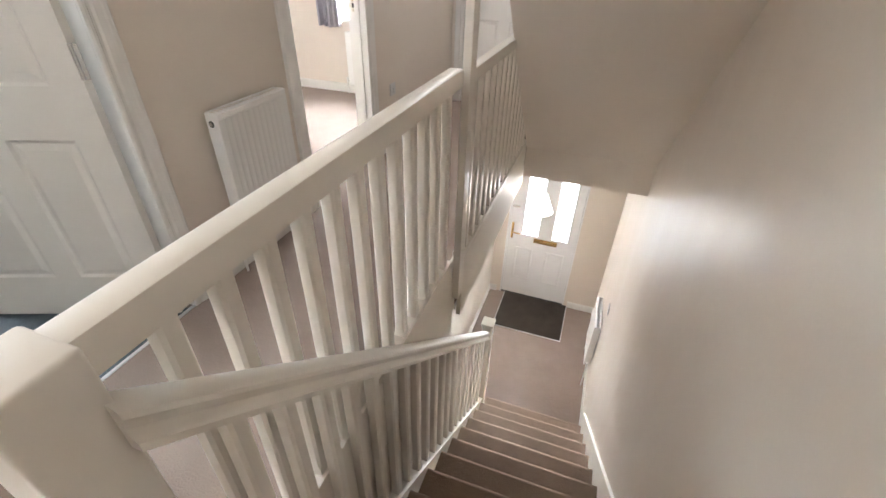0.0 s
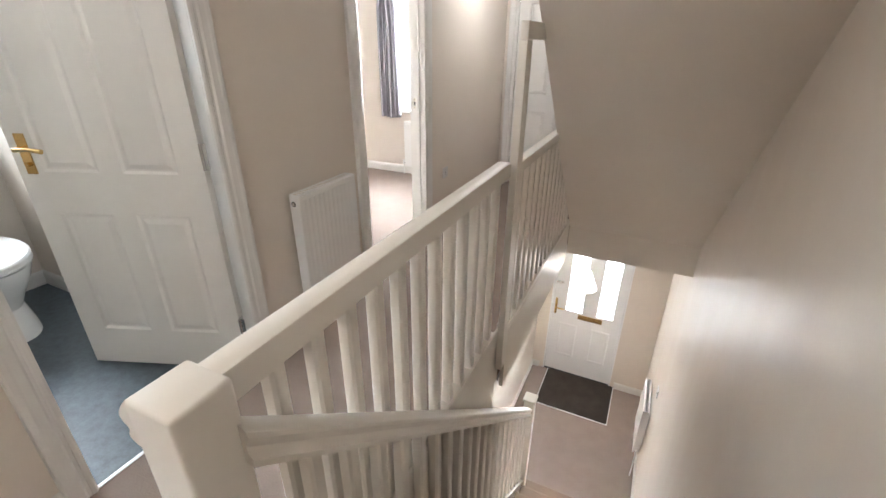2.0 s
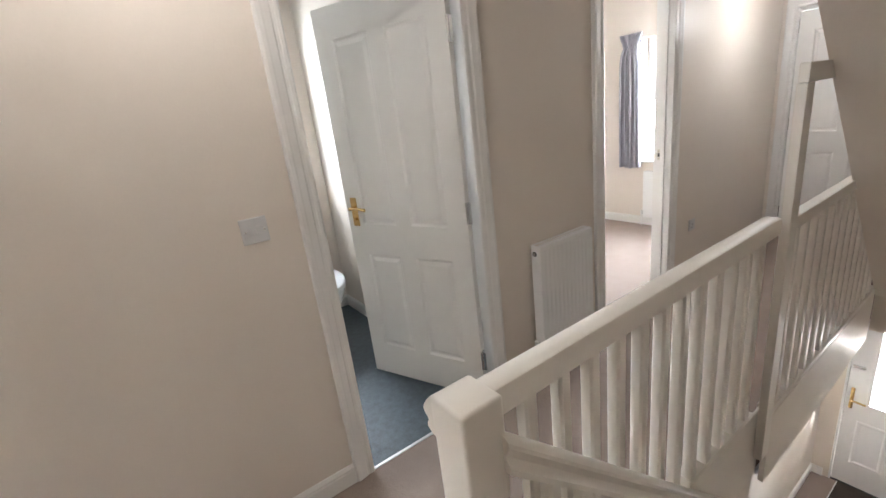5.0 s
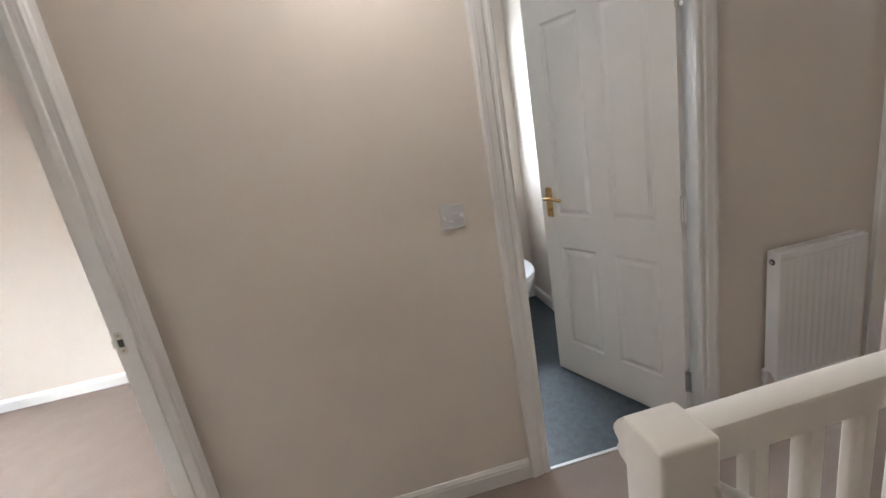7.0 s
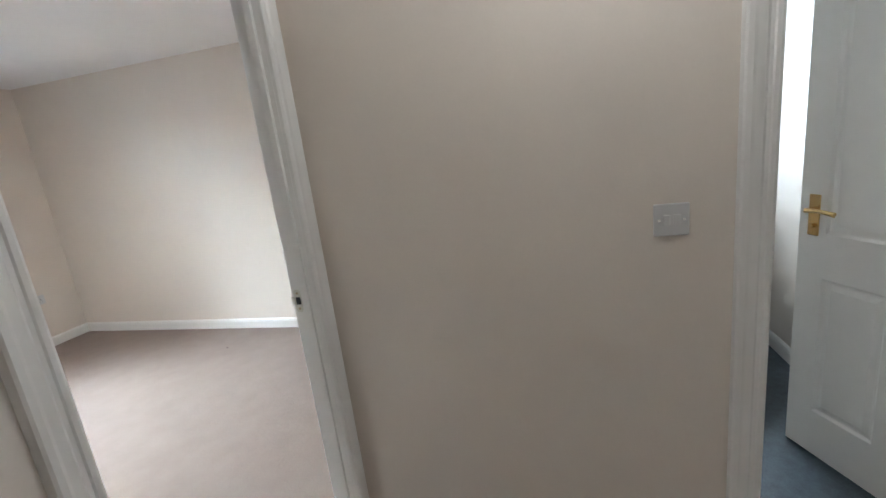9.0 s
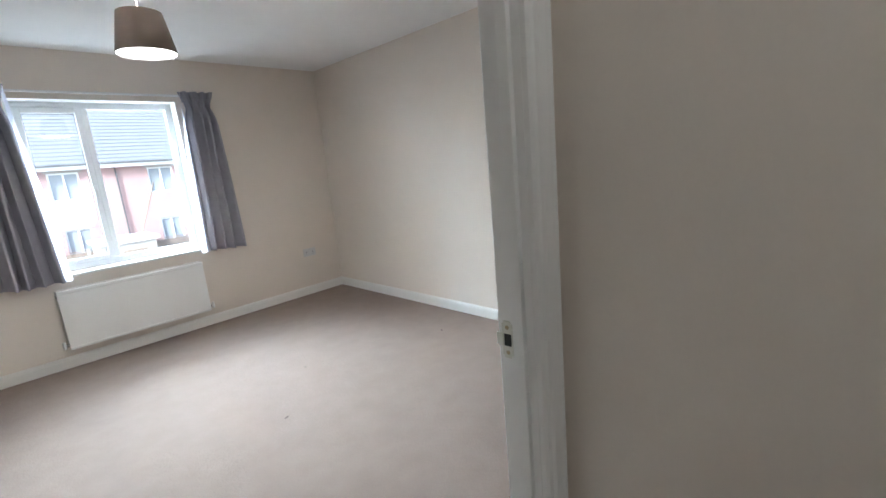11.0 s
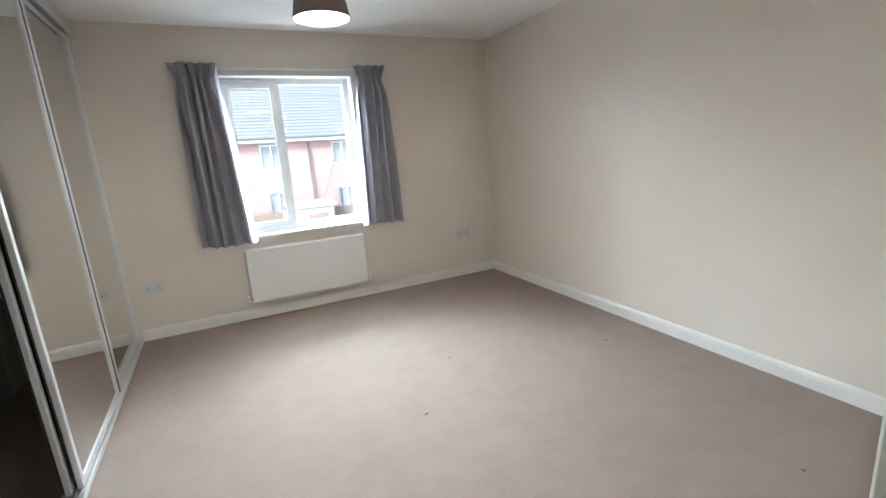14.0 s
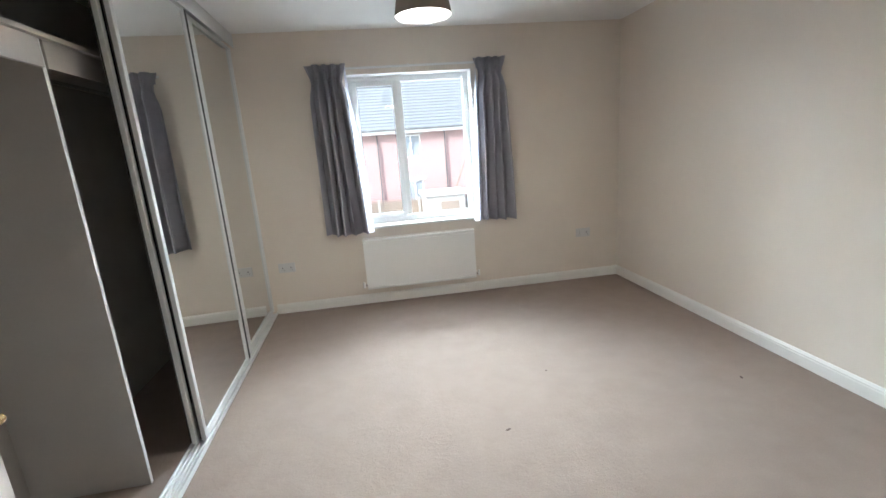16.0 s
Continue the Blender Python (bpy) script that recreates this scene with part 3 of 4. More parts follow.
# doorways
casing("y", *BATH, W, 1, DOORH)
lining("y", BATH[0] + 0.001, BATH[1] - 0.001, W - 0.1, W, DOORH - 0.023, (W - 0.095, W - 0.065))
casing("y", *BED, W, 1, DOORH, wide=1.4)
casing("y", *BED, W - 0.1, -1, DOORH)
lining("y", BED[0] + 0.001, BED[1] - 0.001, W - 0.1, W, DOORH - 0.023, (W - 0.06, W - 0.03))
casing("x", *REAR, SOUTH, 1, DOORH, wide=0.95)
casing("x", REAR[0] - 0.035, REAR[1] + 0.01, SOUTH - 0.078, -1, DOORH, wide=1.0)
lining("x", REAR[0] + 0.001, REAR[1] - 0.001, SOUTH - 0.078, SOUTH, DOORH - 0.023, (SOUTH - 0.036, SOUTH - 0.016))

casing("x", -0.225, 0.535, 4.80, -1, 1.90)
lining("x", -0.224, 0.534, 4.80, 4.90, 1.877)


def strike(place, out, label):
    """The striking plate on a door lining, with its two screws; out is the way that it faces."""
    ob = thing("strike_plate", place, label, "strike plate")
    u = (abs(out[1]), abs(out[0]))
    o = Vector((*out, 0))

    def cell(a0, a1, d0, d1, z0, z1, bev=0.0):
        p = (u[0] * a0 + out[0] * d0, u[1] * a0 + out[1] * d0, z0)
        q = (u[0] * a1 + out[0] * d1, u[1] * a1 + out[1] * d1, z1)
        return (tuple(map(min, p, q)), tuple(map(max, p, q)), bev)

    part("plate", boxes(cell(-0.013, 0.011, 0, 0.0022, -0.032, 0.032, 0.001), cell(-0.0095, 0.0075, 0.0005, 0.0026, -0.037, 0.037, 0.001), cell(-0.024, -0.008, 0, 0.005, -0.013, 0.013, 0.002)), NICKEL, ob, "satin nickel plate with a bent lip")
    part("latch_hole", boxes(cell(-0.007, 0.008, 0.0018, 0.0032, -0.012, 0.012)), RUBBER, ob, "dark latch hole")
    for z in (-0.025, 0.025):
        bm = bmesh.new()
        tube(bm, Vector((0, 0, z)) + o * 0.0015, Vector((0, 0, z)) + o * 0.0034, 0.0042, 10)
        part("screw", bm, AGED, ob, "dull screw head")
    return ob


strike((REAR[0], SOUTH - 0.058, 1.0), (1, 0), "metal latch plate let into the white door lining")
strike((W - 0.072, BED[1], 1.0), (0, -1), "metal latch plate let into the front bedroom door lining")

room_door("bathroom_door", (W - 0.022, BATH[1] - 0.028), 180 + 21.9, 0.745, "white moulded four-panel door with brass lever, half open into the bathroom", swing=-1)
room_door("rear_bedroom_door", (REAR[1] - 0.016, SOUTH - 0.082), -74, 0.69, "white moulded four-panel door standing open into the bedroom", swing=1)

room_door("landing_end_door", (-0.221, 4.822), 0, 0.752, "white moulded four-panel door, shut, at the end of the landing", h=1.872)


# ---- stairs ----
GOING, RISE = 0.23, 0.2


def nosing(y):
    return -2.4 + (3.2 - y) * RISE / GOING


stairs = thing("stairs", (1.15, 3.2, GROUND), "straight flight of beige carpeted stairs with white painted strings", "stairs")


def into(ob, parent):
    """Parents a mesh that was drawn in world coordinates."""
    ob.parent = parent
    ob.matrix_parent_inverse = Matrix.Translation(-Vector(parent.location))
    return ob


for i in range(1, 13):
    z, yn = GROUND + RISE * i, 3.2 - GOING * (i - 1)
    yb = yn - GOING - 0.02
    out = [(yn - 0.02, z - RISE + 0.002), (yn - 0.018, z - 0.045), (yn - 0.004, z - 0.034), (yn, z - 0.022), (yn - 0.002, z - 0.011), (yn - 0.009, z - 0.003), (yn - 0.020, z), (yb, z), (yb, z - RISE + 0.002)]
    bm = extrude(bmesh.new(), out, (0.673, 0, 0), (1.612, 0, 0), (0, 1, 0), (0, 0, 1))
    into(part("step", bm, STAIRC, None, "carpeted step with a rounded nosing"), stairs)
bm = extrude(bmesh.new(), [(0.42, -0.2), (0.422, -0.045), (0.436, -0.034), (0.441, -0.02), (0.436, -0.008), (0.428, 0.002), (0.40, 0.003), (0.40, -0.2)], (0.665, 0, 0), (1.612, 0, 0), (0, 1, 0), (0, 0, 1))
into(part("step", bm, CARPET, None, "carpeted landing edge with a rounded nosing"), stairs)


def string_board(x0, x1, y0, y1, up, down):
    pts = [(y0, nosing(y0) + up), (y1, nosing(y1) + up), (y1, max(GROUND, nosing(y1) - down)), (y0, nosing(y0) - down)]
    return extrude(bmesh.new(), pts, (x0, 0, 0), (x1, 0, 0), (0, 1, 0), (0, 0, 1))


into(part("string", string_board(0.634, 0.672, 0.52, 3.0, 0.03, 0.20), CREAM, None, "white painted outer string"), stairs)
into(part("string", string_board(1.612, EAST, 0.40, 3.28, 0.145, 0.16), CREAM, None, "white painted wall string"), stairs)
into(part("string_cap", string_board(0.628, 0.682, 0.58, 3.0, 0.052, -0.031), CREAM, None, "white painted capping on the string"), stairs)
bm = extrude(bmesh.new(), [(0.5, GROUND), (0.5, nosing(0.5) - 0.13), (3.0, nosing(3.0) - 0.13), (3.1, GROUND)], (0.640, 0, 0), (0.668, 0, 0), (0, 1, 0), (0, 0, 1))
into(part("side_panel", bm, WALL, None, "magnolia painted panel under the flight"), stairs)


def baluster_mesh(h_front, h_back, z0, w=0.038):
    """A square baluster with rounded-off edges between its square ends. Its foot and head follow the rake."""
    bm = bmesh.new()
    r, c = w / 2, w * 0.17
    sq = [(-r, -r), (-r, -r), (r, -r), (r, -r), (r, r), (r, r), (-r, r), (-r, r)]
    ch = [(-r, -r + c), (-r + c, -r), (r - c, -r), (r, -r + c), (r, r - c), (r - c, r), (-r + c, r), (-r, r - c)]
    rings = []
    rake, top = h_front, h_back
    for base, off, ring, level in ((z0, 0, sq, 1), (z0, 0.028, sq, 0), (z0, 0.044, ch, 0), (top, 0, ch, 1)):
        rings.append([bm.verts.new((x, y, base + off - rake * y * level)) for x, y in ring])
    for a, b in zip(rings, rings[1:]):
        for i in range(8):
            bm.faces.new((a[i], a[(i + 1) % 8], b[(i + 1) % 8], b[i]))
    bm.faces.new(rings[0])
    bm.faces.new(rings[-1])
    bmesh.ops.remove_doubles(bm, verts=bm.verts, dist=0.0001)
    bmesh.ops.recalc_face_normals(bm, faces=bm.faces)
    me = bpy.data.meshes.new("baluster")
    bm.to_mesh(me)
    bm.free()
    me.materials.append(CREAM)
    me.shade_smooth()
    me.set_sharp_from_angle(angle=radians(25))
    return me


RAIL = [(-0.034, -0.030), (-0.034, -0.018), (-0.026, -0.010), (-0.024, 0.0), (-0.030, 0.010), (-0.034, 0.018), (-0.032, 0.026), (-0.024, 0.031), (-0.010, 0.034),
        (0.010, 0.034), (0.024, 0.031), (0.032, 0.026), (0.034, 0.018), (0.030, 0.010), (0.024, 0.0), (0.026, -0.010), (0.034, -0.018), (0.034, -0.030)]


WIDE_RAIL = [(0.034, -0.045), (0.034, 0.024), (0.031, 0.031), (0.024, 0.034), (-0.026, 0.034), (-0.042, 0.028), (-0.060, 0.010), (-0.072, -0.006), (-0.077, -0.017), (-0.073, -0.026), (-0.065, -0.032),
             (-0.062, -0.039), (-0.068, -0.048), (-0.069, -0.056), (-0.060, -0.064), (-0.040, -0.070), (-0.030, -0.070), (-0.030, -0.045)]

SLIM_RAIL = [(0.034, -0.028), (0.034, 0.024), (0.031, 0.031), (0.024, 0.034), (-0.014, 0.034), (-0.024, 0.030), (-0.032, 0.020), (-0.037, 0.004), (-0.036, -0.010), (-0.031, -0.018), (-0.030, -0.030),
             (-0.034, -0.040), (-0.034, -0.052), (-0.029, -0.062), (-0.022, -0.066), (-0.022, -0.028)]


def rail(name, a, b, up=(0, 0, 1), wide=1.0, section=RAIL):
    bm = extrude(bmesh.new(), [(u * wide, v) for u, v in section], a, b, (1, 0, 0), up)
    return part(name, bm, CREAM, None, "cream-white painted moulded handrail", True)


def post(name, x, y, z0, z1, w=0.09, label="square white painted newel post"):
    return part(name, boxes(((x - w / 2, y - w / 2, z0), (x + w / 2, y + w / 2, z1), 0.008, 3)), CREAM, None, label, True)


BX, BX2, BAL_TOP = 0.603, 0.640, 0.950
landing_rail = thing("landing_balustrade", (BX, 2.0, 0), "white painted landing balustrade with square newels and chamfered balusters", "balustrade")
into(post("newel_post", 0.616, 0.523, -0.35, BAL_TOP, 0.100), landing_rail)
into(rail("handrail", (0.612, 0.561, BAL_TOP - 0.0355), (0.612, 1.979, BAL_TOP - 0.0355), section=SLIM_RAIL), landing_rail)
into(rail("rail_end", (0.604, 0.479, BAL_TOP - 0.0353), (0.604, 0.560, BAL_TOP - 0.0353), section=WIDE_RAIL), landing_rail)
into(part("newel_post", boxes(((0.640, 1.980, -0.13), (0.672, 2.052, 1.404), 0.003)), CREAM, None, "tall flat cream post that rises above the handrail"), landing_rail)
into(part("post_head", boxes(((0.640, 1.990, 1.405), (0.672, 2.30, 1.468), 0.004)), CREAM, None, "short cream head piece from the post to the sloping ceiling"), landing_rail)
into(part("handrail", boxes(((0.628, 2.053, BAL_TOP - 0.060), (0.672, 3.72, BAL_TOP - 0.010), 0.004)), CREAM, None, "narrow cream handrail of the far landing"), landing_rail)
for y0, y1, bx in ((0.574, 1.979, BX), (2.053, 3.72, BX2)):
    into(part("base_rail", boxes(((bx - 0.030, y0, 0.062), (bx + 0.027, y1, 0.096), 0.006)), CREAM, None, "cream-white painted base rail"), landing_rail)
    into(part("landing_string", boxes(((bx - 0.018, y0, 0.0), (bx - 0.018 + 0.037 * (bx == BX) + 0.020 * (bx != BX), y1, 0.062), 0.001)), CREAM, None, "cream-white painted landing string"), landing_rail)
structure("trim", boxes(((0.6225, 0.575, -0.27), (0.6335, 2.051, 0.097), 0.002)), APRON, "white painted apron board at the landing edge", "apron board")
structure("trim", boxes(((0.645, 2.053, -0.30), (0.6665, 3.3, 0.061), 0.002), ((0.645, 3.301, -0.30), (0.6612, 3.74, 0.061), 0.002)), APRON, "white painted apron board at the landing edge", "apron board")
me = baluster_mesh(0.0, BAL_TOP - 0.058, 0.094)
for x, y in [(BX, 0.690 + 0.1115 * k) for k in range(12)] + [(BX2, 2.13 + 0.1115 * k) for k in range(14)]:
    b = new("baluster", me)
    b.location = (x, y, 0)
    into(b, landing_rail)

SX = 0.650
stair_rail = thing("stair_balustrade", (SX, 2.0, GROUND), "white painted stair balustrade that slopes down to the hall newel", "balustrade")
slope = math.atan(0.905)
up = (0, 0, 1 / math.cos(slope))
ya, yb = 0.560, 2.965


def rail_top(y):
    return 0.868 - 0.895 * (y - 0.56)


into(rail("handrail", (SX, ya, rail_top(ya) - 0.046), (SX, yb, rail_top(yb) - 0.046), up, 1.0), stair_rail)
into(post("newel_post", SX + 0.002, 3.01, GROUND, -1.235, 0.085), stair_rail)
into(part("newel_cap", boxes(((SX - 0.05, 2.957, -1.234), (SX + 0.054, 3.063, -1.212), 0.008)), CREAM, None, "flat square cap of the hall newel"), stair_rail)
y = 0.70
while y < 2.94:
    me = baluster_mesh(0.88, rail_top(y) - 0.085, nosing(y) + 0.045)
    b = new("baluster", me)
    b.location = (SX, y, 0)
    into(b, stair_rail)
    y += 0.1125

# the underside of the flight to the floor above, over the stairs
soffit = [(3.76, -0.232), (3.755, 0.017), (1.222, CEILZ), (1.52, CEILZ), (4.12, -0.04), (4.12, -0.232)]
structure("wall_sloping_soffit", extrude(bmesh.new(), soffit, (0.662, 0, 0), (EAST, 0, 0), (0, 1, 0), (0, 0, 1)), WALL, "sloping magnolia painted underside of the upper flight", "sloping ceiling")


# ---- windows ----
def upvc_window(name, x0, x1, z0, z1, y, out, splits, sash=(), transom=None, label="white plastic double-glazed window"):
    """A window in a wall along x. out: +1 or -1, the way outdoors along y. splits: the mullions; sash: which lights have an opening sash."""
    ob = thing(name, ((x0 + x1) / 2, y, z0), label, "window")
    ob["kind"] = "structure"
    d0, d1 = sorted((y, y + out * 0.065))
    f = 0.052
    bars = [((x0, d0, z0), (x0 + f, d1, z1), 0.004), ((x1 - f, d0, z0), (x1, d1, z1), 0.004), ((x0 + f, d0, z0), (x1 - f, d1, z0 + f), 0.004), ((x0 + f, d0, z1 - f), (x1 - f, d1, z1), 0.004)]
    for s in splits:
        bars.append(((s - 0.024, d0, z0 + f), (s + 0.024, d1, z1 - f), 0.004))
    edges = [x0 + f, *[v for s in splits for v in (s - 0.024, s + 0.024)], x1 - f]
    into(part("window_frame", boxes(*bars), UPVC, None), ob)
    for i in range(len(splits) + 1):
        a, b = edges[2 * i], edges[2 * i + 1]
        cells = [(z0 + f, z1 - f)]
        if transom and i in transom[1]:
            into(part("transom", boxes(((a, d0, transom[0] - 0.028), (b, d1, transom[0] + 0.028), 0.004)), UPVC, None), ob)
            cells = [(z0 + f, transom[0] - 0.028), (transom[0] + 0.028, z1 - f)]
        for k, (lo, hi) in enumerate(cells):
            g = 0.0
            if (i, k) in sash:
                g = 0.035
                e0, e1 = sorted((y - out * 0.016, y + out * 0.045))
                bars = [((a - 0.008, e0, lo - 0.008), (a + g, e1, hi + 0.008), 0.005), ((b - g, e0, lo - 0.008), (b + 0.008, e1, hi + 0.008), 0.005),
                        ((a + g, e0, lo - 0.008), (b - g, e1, lo + g), 0.005), ((a + g, e0, hi - g), (b - g, e1, hi + 0.008), 0.005)]
                s = into(part("sash", boxes(*bars), UPVC, None, "white opening sash"), ob)
                seal = boxes(((a + g - 0.001, y + out * 0.02, lo + g - 0.001), (a + g + 0.004, y + out * 0.03, hi - g + 0.001)), ((b - g - 0.004, y + out * 0.02, lo + g), (b - g + 0.001, y + out * 0.03, hi - g)),
                             ((a + g, y + out * 0.02, lo + g - 0.001), (b - g, y + out * 0.03, lo + g + 0.004)), ((a + g, y + out * 0.02, hi - g - 0.004), (b - g, y + out * 0.03, hi - g + 0.001)))
                into(part("gasket", seal, RUBBER, None, "thin black gasket"), ob)
            pane = part("pane", boxes(((a + g, y + out * 0.022, lo + g), (b - g, y + out * 0.028, hi - g))), GLASS, None)
            pane.visible_shadow = False
            into(pane, ob)
    return ob


win = upvc_window("window_rear_bedroom", -0.934, 0.154, 0.73, 2.029, -4.735, -1, (-0.303,), {(1, 0)})
bm = boxes(((-0.268, -4.735 + 0.016, 1.27), (-0.243, -4.735 + 0.026, 1.36), 0.003))
box(bm, (-0.264, -4.735 + 0.026, 1.25), (-0.247, -4.735 + 0.045, 1.345), 0.006)
into(part("window_handle", bm, UPVC, None, "white espagnolette handle"), win)
bm = boxes(((-0.20, -4.735, 1.992), (0.11, -4.72, 2.018), 0.005))
for k in range(12):
    box(bm, (-0.19 + k * 0.024, -4.7205, 2.0), (-0.172 + k * 0.024, -4.7185, 2.003))
into(part("trickle_vent", bm, UPVC, None, "slotted white trickle vent"), win)
into(part("window_sill", boxes(((-0.965, -4.735, 0.704), (0.185, -4.565, 0.728), 0.006)), GLOSS, None, "white painted inner sill board"), win)
structure("trim", boxes(((-0.934, -4.6005, 0.7), (-0.9305, -4.734, 2.03)), ((0.1505, -4.6005, 0.7), (0.154, -4.734, 2.03)), ((-0.93, -4.6005, 2.0265), (0.15, -4.734, 2.03))), CEIL, "white painted window reveal", "window reveal")

win = upvc_window("window_front_bedroom", -1.459, -0.601, 0.705, 1.914, 4.76, 1, (-1.17, -0.89), {(1, 1), (0, 1)}, (1.33, (0, 1)))
into(part("window_sill", boxes(((-1.49, 4.585, 0.681), (-0.57, 4.76, 0.704), 0.006)), GLOSS, None, "white painted inner sill board"), win)


def side_window(name, x, y0, y1, z0, z1):
    """The bathroom's window, in a wall along y."""
    ob = thing(name, (x, (y0 + y1) / 2, z0), "white plastic window with obscure glass in the bathroom", "window")
    ob["kind"] = "structure"
    f = 0.05
    bars = [((x - 0.06, y0, z0), (x, y0 + f, z1), 0.004), ((x - 0.06, y1 - f, z0), (x, y1, z1), 0.004), ((x - 0.06, y0 + f, z0), (x, y1 - f, z0 + f), 0.004), ((x - 0.06, y0 + f, z1 - f), (x, y1 - f, z1), 0.004)]
    into(part("window_frame", boxes(*bars), UPVC, None), ob)
    pane = part("pane", boxes(((x - 0.035, y0 + f, z0 + f), (x - 0.029, y1 - f, z1 - f))), FROST, None, "obscure glass pane")
    pane.visible_shadow = False
    into(pane, ob)
    return ob


side_window("window_bathroom", -2.23, 0.621, 1.234, 1.001, 1.999)

# ---- the front door, seen down in the hall ----
FY = 5.125
front = thing("front_door", (0.81, FY, GROUND), "white entrance door with two tall glazed lights and a brass letter plate", "door")
lx0, lx1, dz = 0.395, 1.225, GROUND
glz = ((0.565, 0.765), (0.935, 1.125))
gz0, gz1 = -1.635, -0.78
xs = sorted({lx0, lx1, *(v for g in glz for v in g)})
bm = bmesh.new()
for i in range(len(xs) - 1):
    if any(g[0] < (xs[i] + xs[i + 1]) / 2 < g[1] for g in glz):
        box(bm, (xs[i], FY, dz + 0.01), (xs[i + 1], FY + 0.045, gz0))
        box(bm, (xs[i], FY, gz1), (xs[i + 1], FY + 0.045, -0.58))
    else:
        box(bm, (xs[i], FY, dz + 0.01), (xs[i + 1], FY + 0.045, -0.58))
into(part("leaf", bm, UPVC, None), front)
for g in glz:
    rim = boxes(((g[0] - 0.018, FY - 0.007, gz0 - 0.018), (g[0] + 0.004, FY + 0.001, gz1 + 0.018), 0.003), ((g[1] - 0.004, FY - 0.007, gz0 - 0.018), (g[1] + 0.018, FY + 0.001, gz1 + 0.018), 0.003),
                ((g[0] + 0.004, FY - 0.007, gz0 - 0.018), (g[1] - 0.004, FY + 0.001, gz0 + 0.004), 0.003), ((g[0] + 0.004, FY - 0.007, gz1 - 0.004), (g[1] - 0.004, FY + 0.001, gz1 + 0.018), 0.003))
    into(part("glazing_bead", rim, UPVC, None), front)
    pane = part("pane", boxes(((g[0], FY + 0.018, gz0), (g[1], FY + 0.026, gz1))), FROST, None, "obscure glass pane")
    pane.visible_shadow = False
    into(pane, front)
for x0 in (0.50, 0.89):
    for z0, z1 in ((-2.33, -1.83),):
        bm = bmesh.new()
        w, h = 0.235, z1 - z0
        rings = []
        for inset, dep in ((0, 0.0), (0.012, -0.006), (0.024, -0.006), (0.038, -0.001)):
            rings.append([bm.verts.new((x, FY - 0.0008 + dep, z)) for x, z in ((x0 + inset, z0 + inset), (x0 + w - inset, z0 + inset), (x0 + w - inset, z1 - inset), (x0 + inset, z1 - inset))])
        for r, q in zip(rings, rings[1:]):
            for i in range(4):
                bm.faces.new((r[i], r[(i + 1) % 4], q[(i + 1) % 4], q[i]))
        bm.faces.new(rings[-1])
        into(part("panel", bm, UPVC, None, "raised moulded panel"), front)
bm = boxes(((0.72, FY - 0.010, -1.73), (1.01, FY, -1.665), 0.004))
plate = into(part("letter_plate", bm, BRASS, None, "polished brass letter plate"), front)
into(part("flap", boxes(((0.745, FY - 0.016, -1.715), (0.985, FY - 0.010, -1.68), 0.003)), BRASS, None, "brass flap"), front)
bm = boxes(((0.425, FY - 0.008, -1.72), (0.455, FY, -1.49), 0.004))
tube(bm, (0.44, FY - 0.008, -1.61), (0.44, FY - 0.05, -1.61), 0.009)
tube(bm, (0.44, FY - 0.048, -1.61), (0.55, FY - 0.05, -1.615), 0.009)
into(part("lever_handle", bm, BRASS, None, "brass lever handle on a long plate", True), front)
into(part("door_chain", boxes(((0.41, FY - 0.018, -1.27), (0.50, FY, -1.245), 0.004)), CHROME, None, "small metal door chain keep"), front)
for z in (-2.30, -1.56, -0.8):
    bm = tube(bmesh.new(), (1.232, FY - 0.008, z - 0.045), (1.232, FY - 0.008, z + 0.045), 0.009, 12)
    into(part("hinge", bm, CHROME, None, "steel hinge", True), front)
structure("door_frame", boxes(((0.376, 5.101, GROUND), (0.394, 5.19, -0.561), 0.002), ((1.226, 5.101, GROUND), (1.244, 5.19, -0.561), 0.002), ((0.394, 5.101, -0.579), (1.226, 5.19, -0.561), 0.002)), UPVC, "white door frame", "door frame")
structure("door_sill", boxes(((0.394, 5.105, GROUND), (1.226, 5.25, GROUND + 0.012), 0.002)), RUBBER, "dark door threshold", "threshold")
mat_ob = thing("door_mat", (0.87, 4.75, GROUND), "dark brown coir mat set in the carpet at the front door", "door mat")
part("mat", boxes(((-0.415, -0.325, 0.001), (0.415, 0.35, 0.012), 0.003)), COIR, mat_ob)
part("edging", boxes(((-0.425, -0.335, 0.0), (0.425, -0.325, 0.010), 0.002), ((0.415, -0.325, 0.0), (0.425, 0.35, 0.010), 0.002), ((-0.425, -0.325, 0.0), (-0.415, 0.35, 0.010), 0.002)), STEEL, mat_ob, "pale metal edging strip")


# ---- fittings of the hall and landing ----
radiator("landing_radiator", (W, 1.70, 0.15), 0.43, 0.60, 90, "white ribbed panel radiator on the landing wall")
radiator("hall_radiator", (EAST, 4.38, GROUND + 0.29), 0.50, 0.55, -90, "white panel radiator on the hall wall")
switch_plate("light_switch", (W, 0.42, 1.155), (1, 0), 0.086, "white square switch plate beside the bathroom door")
switch_plate("wall_socket", (W, 3.43, 0.43), (1, 0), 0.086, "white single socket low on the landing wall", "socket")
switch_plate("light_switch", (EAST, 3.86, -1.48), (-1, 0), 0.086, "white switch plate on the hall wall")


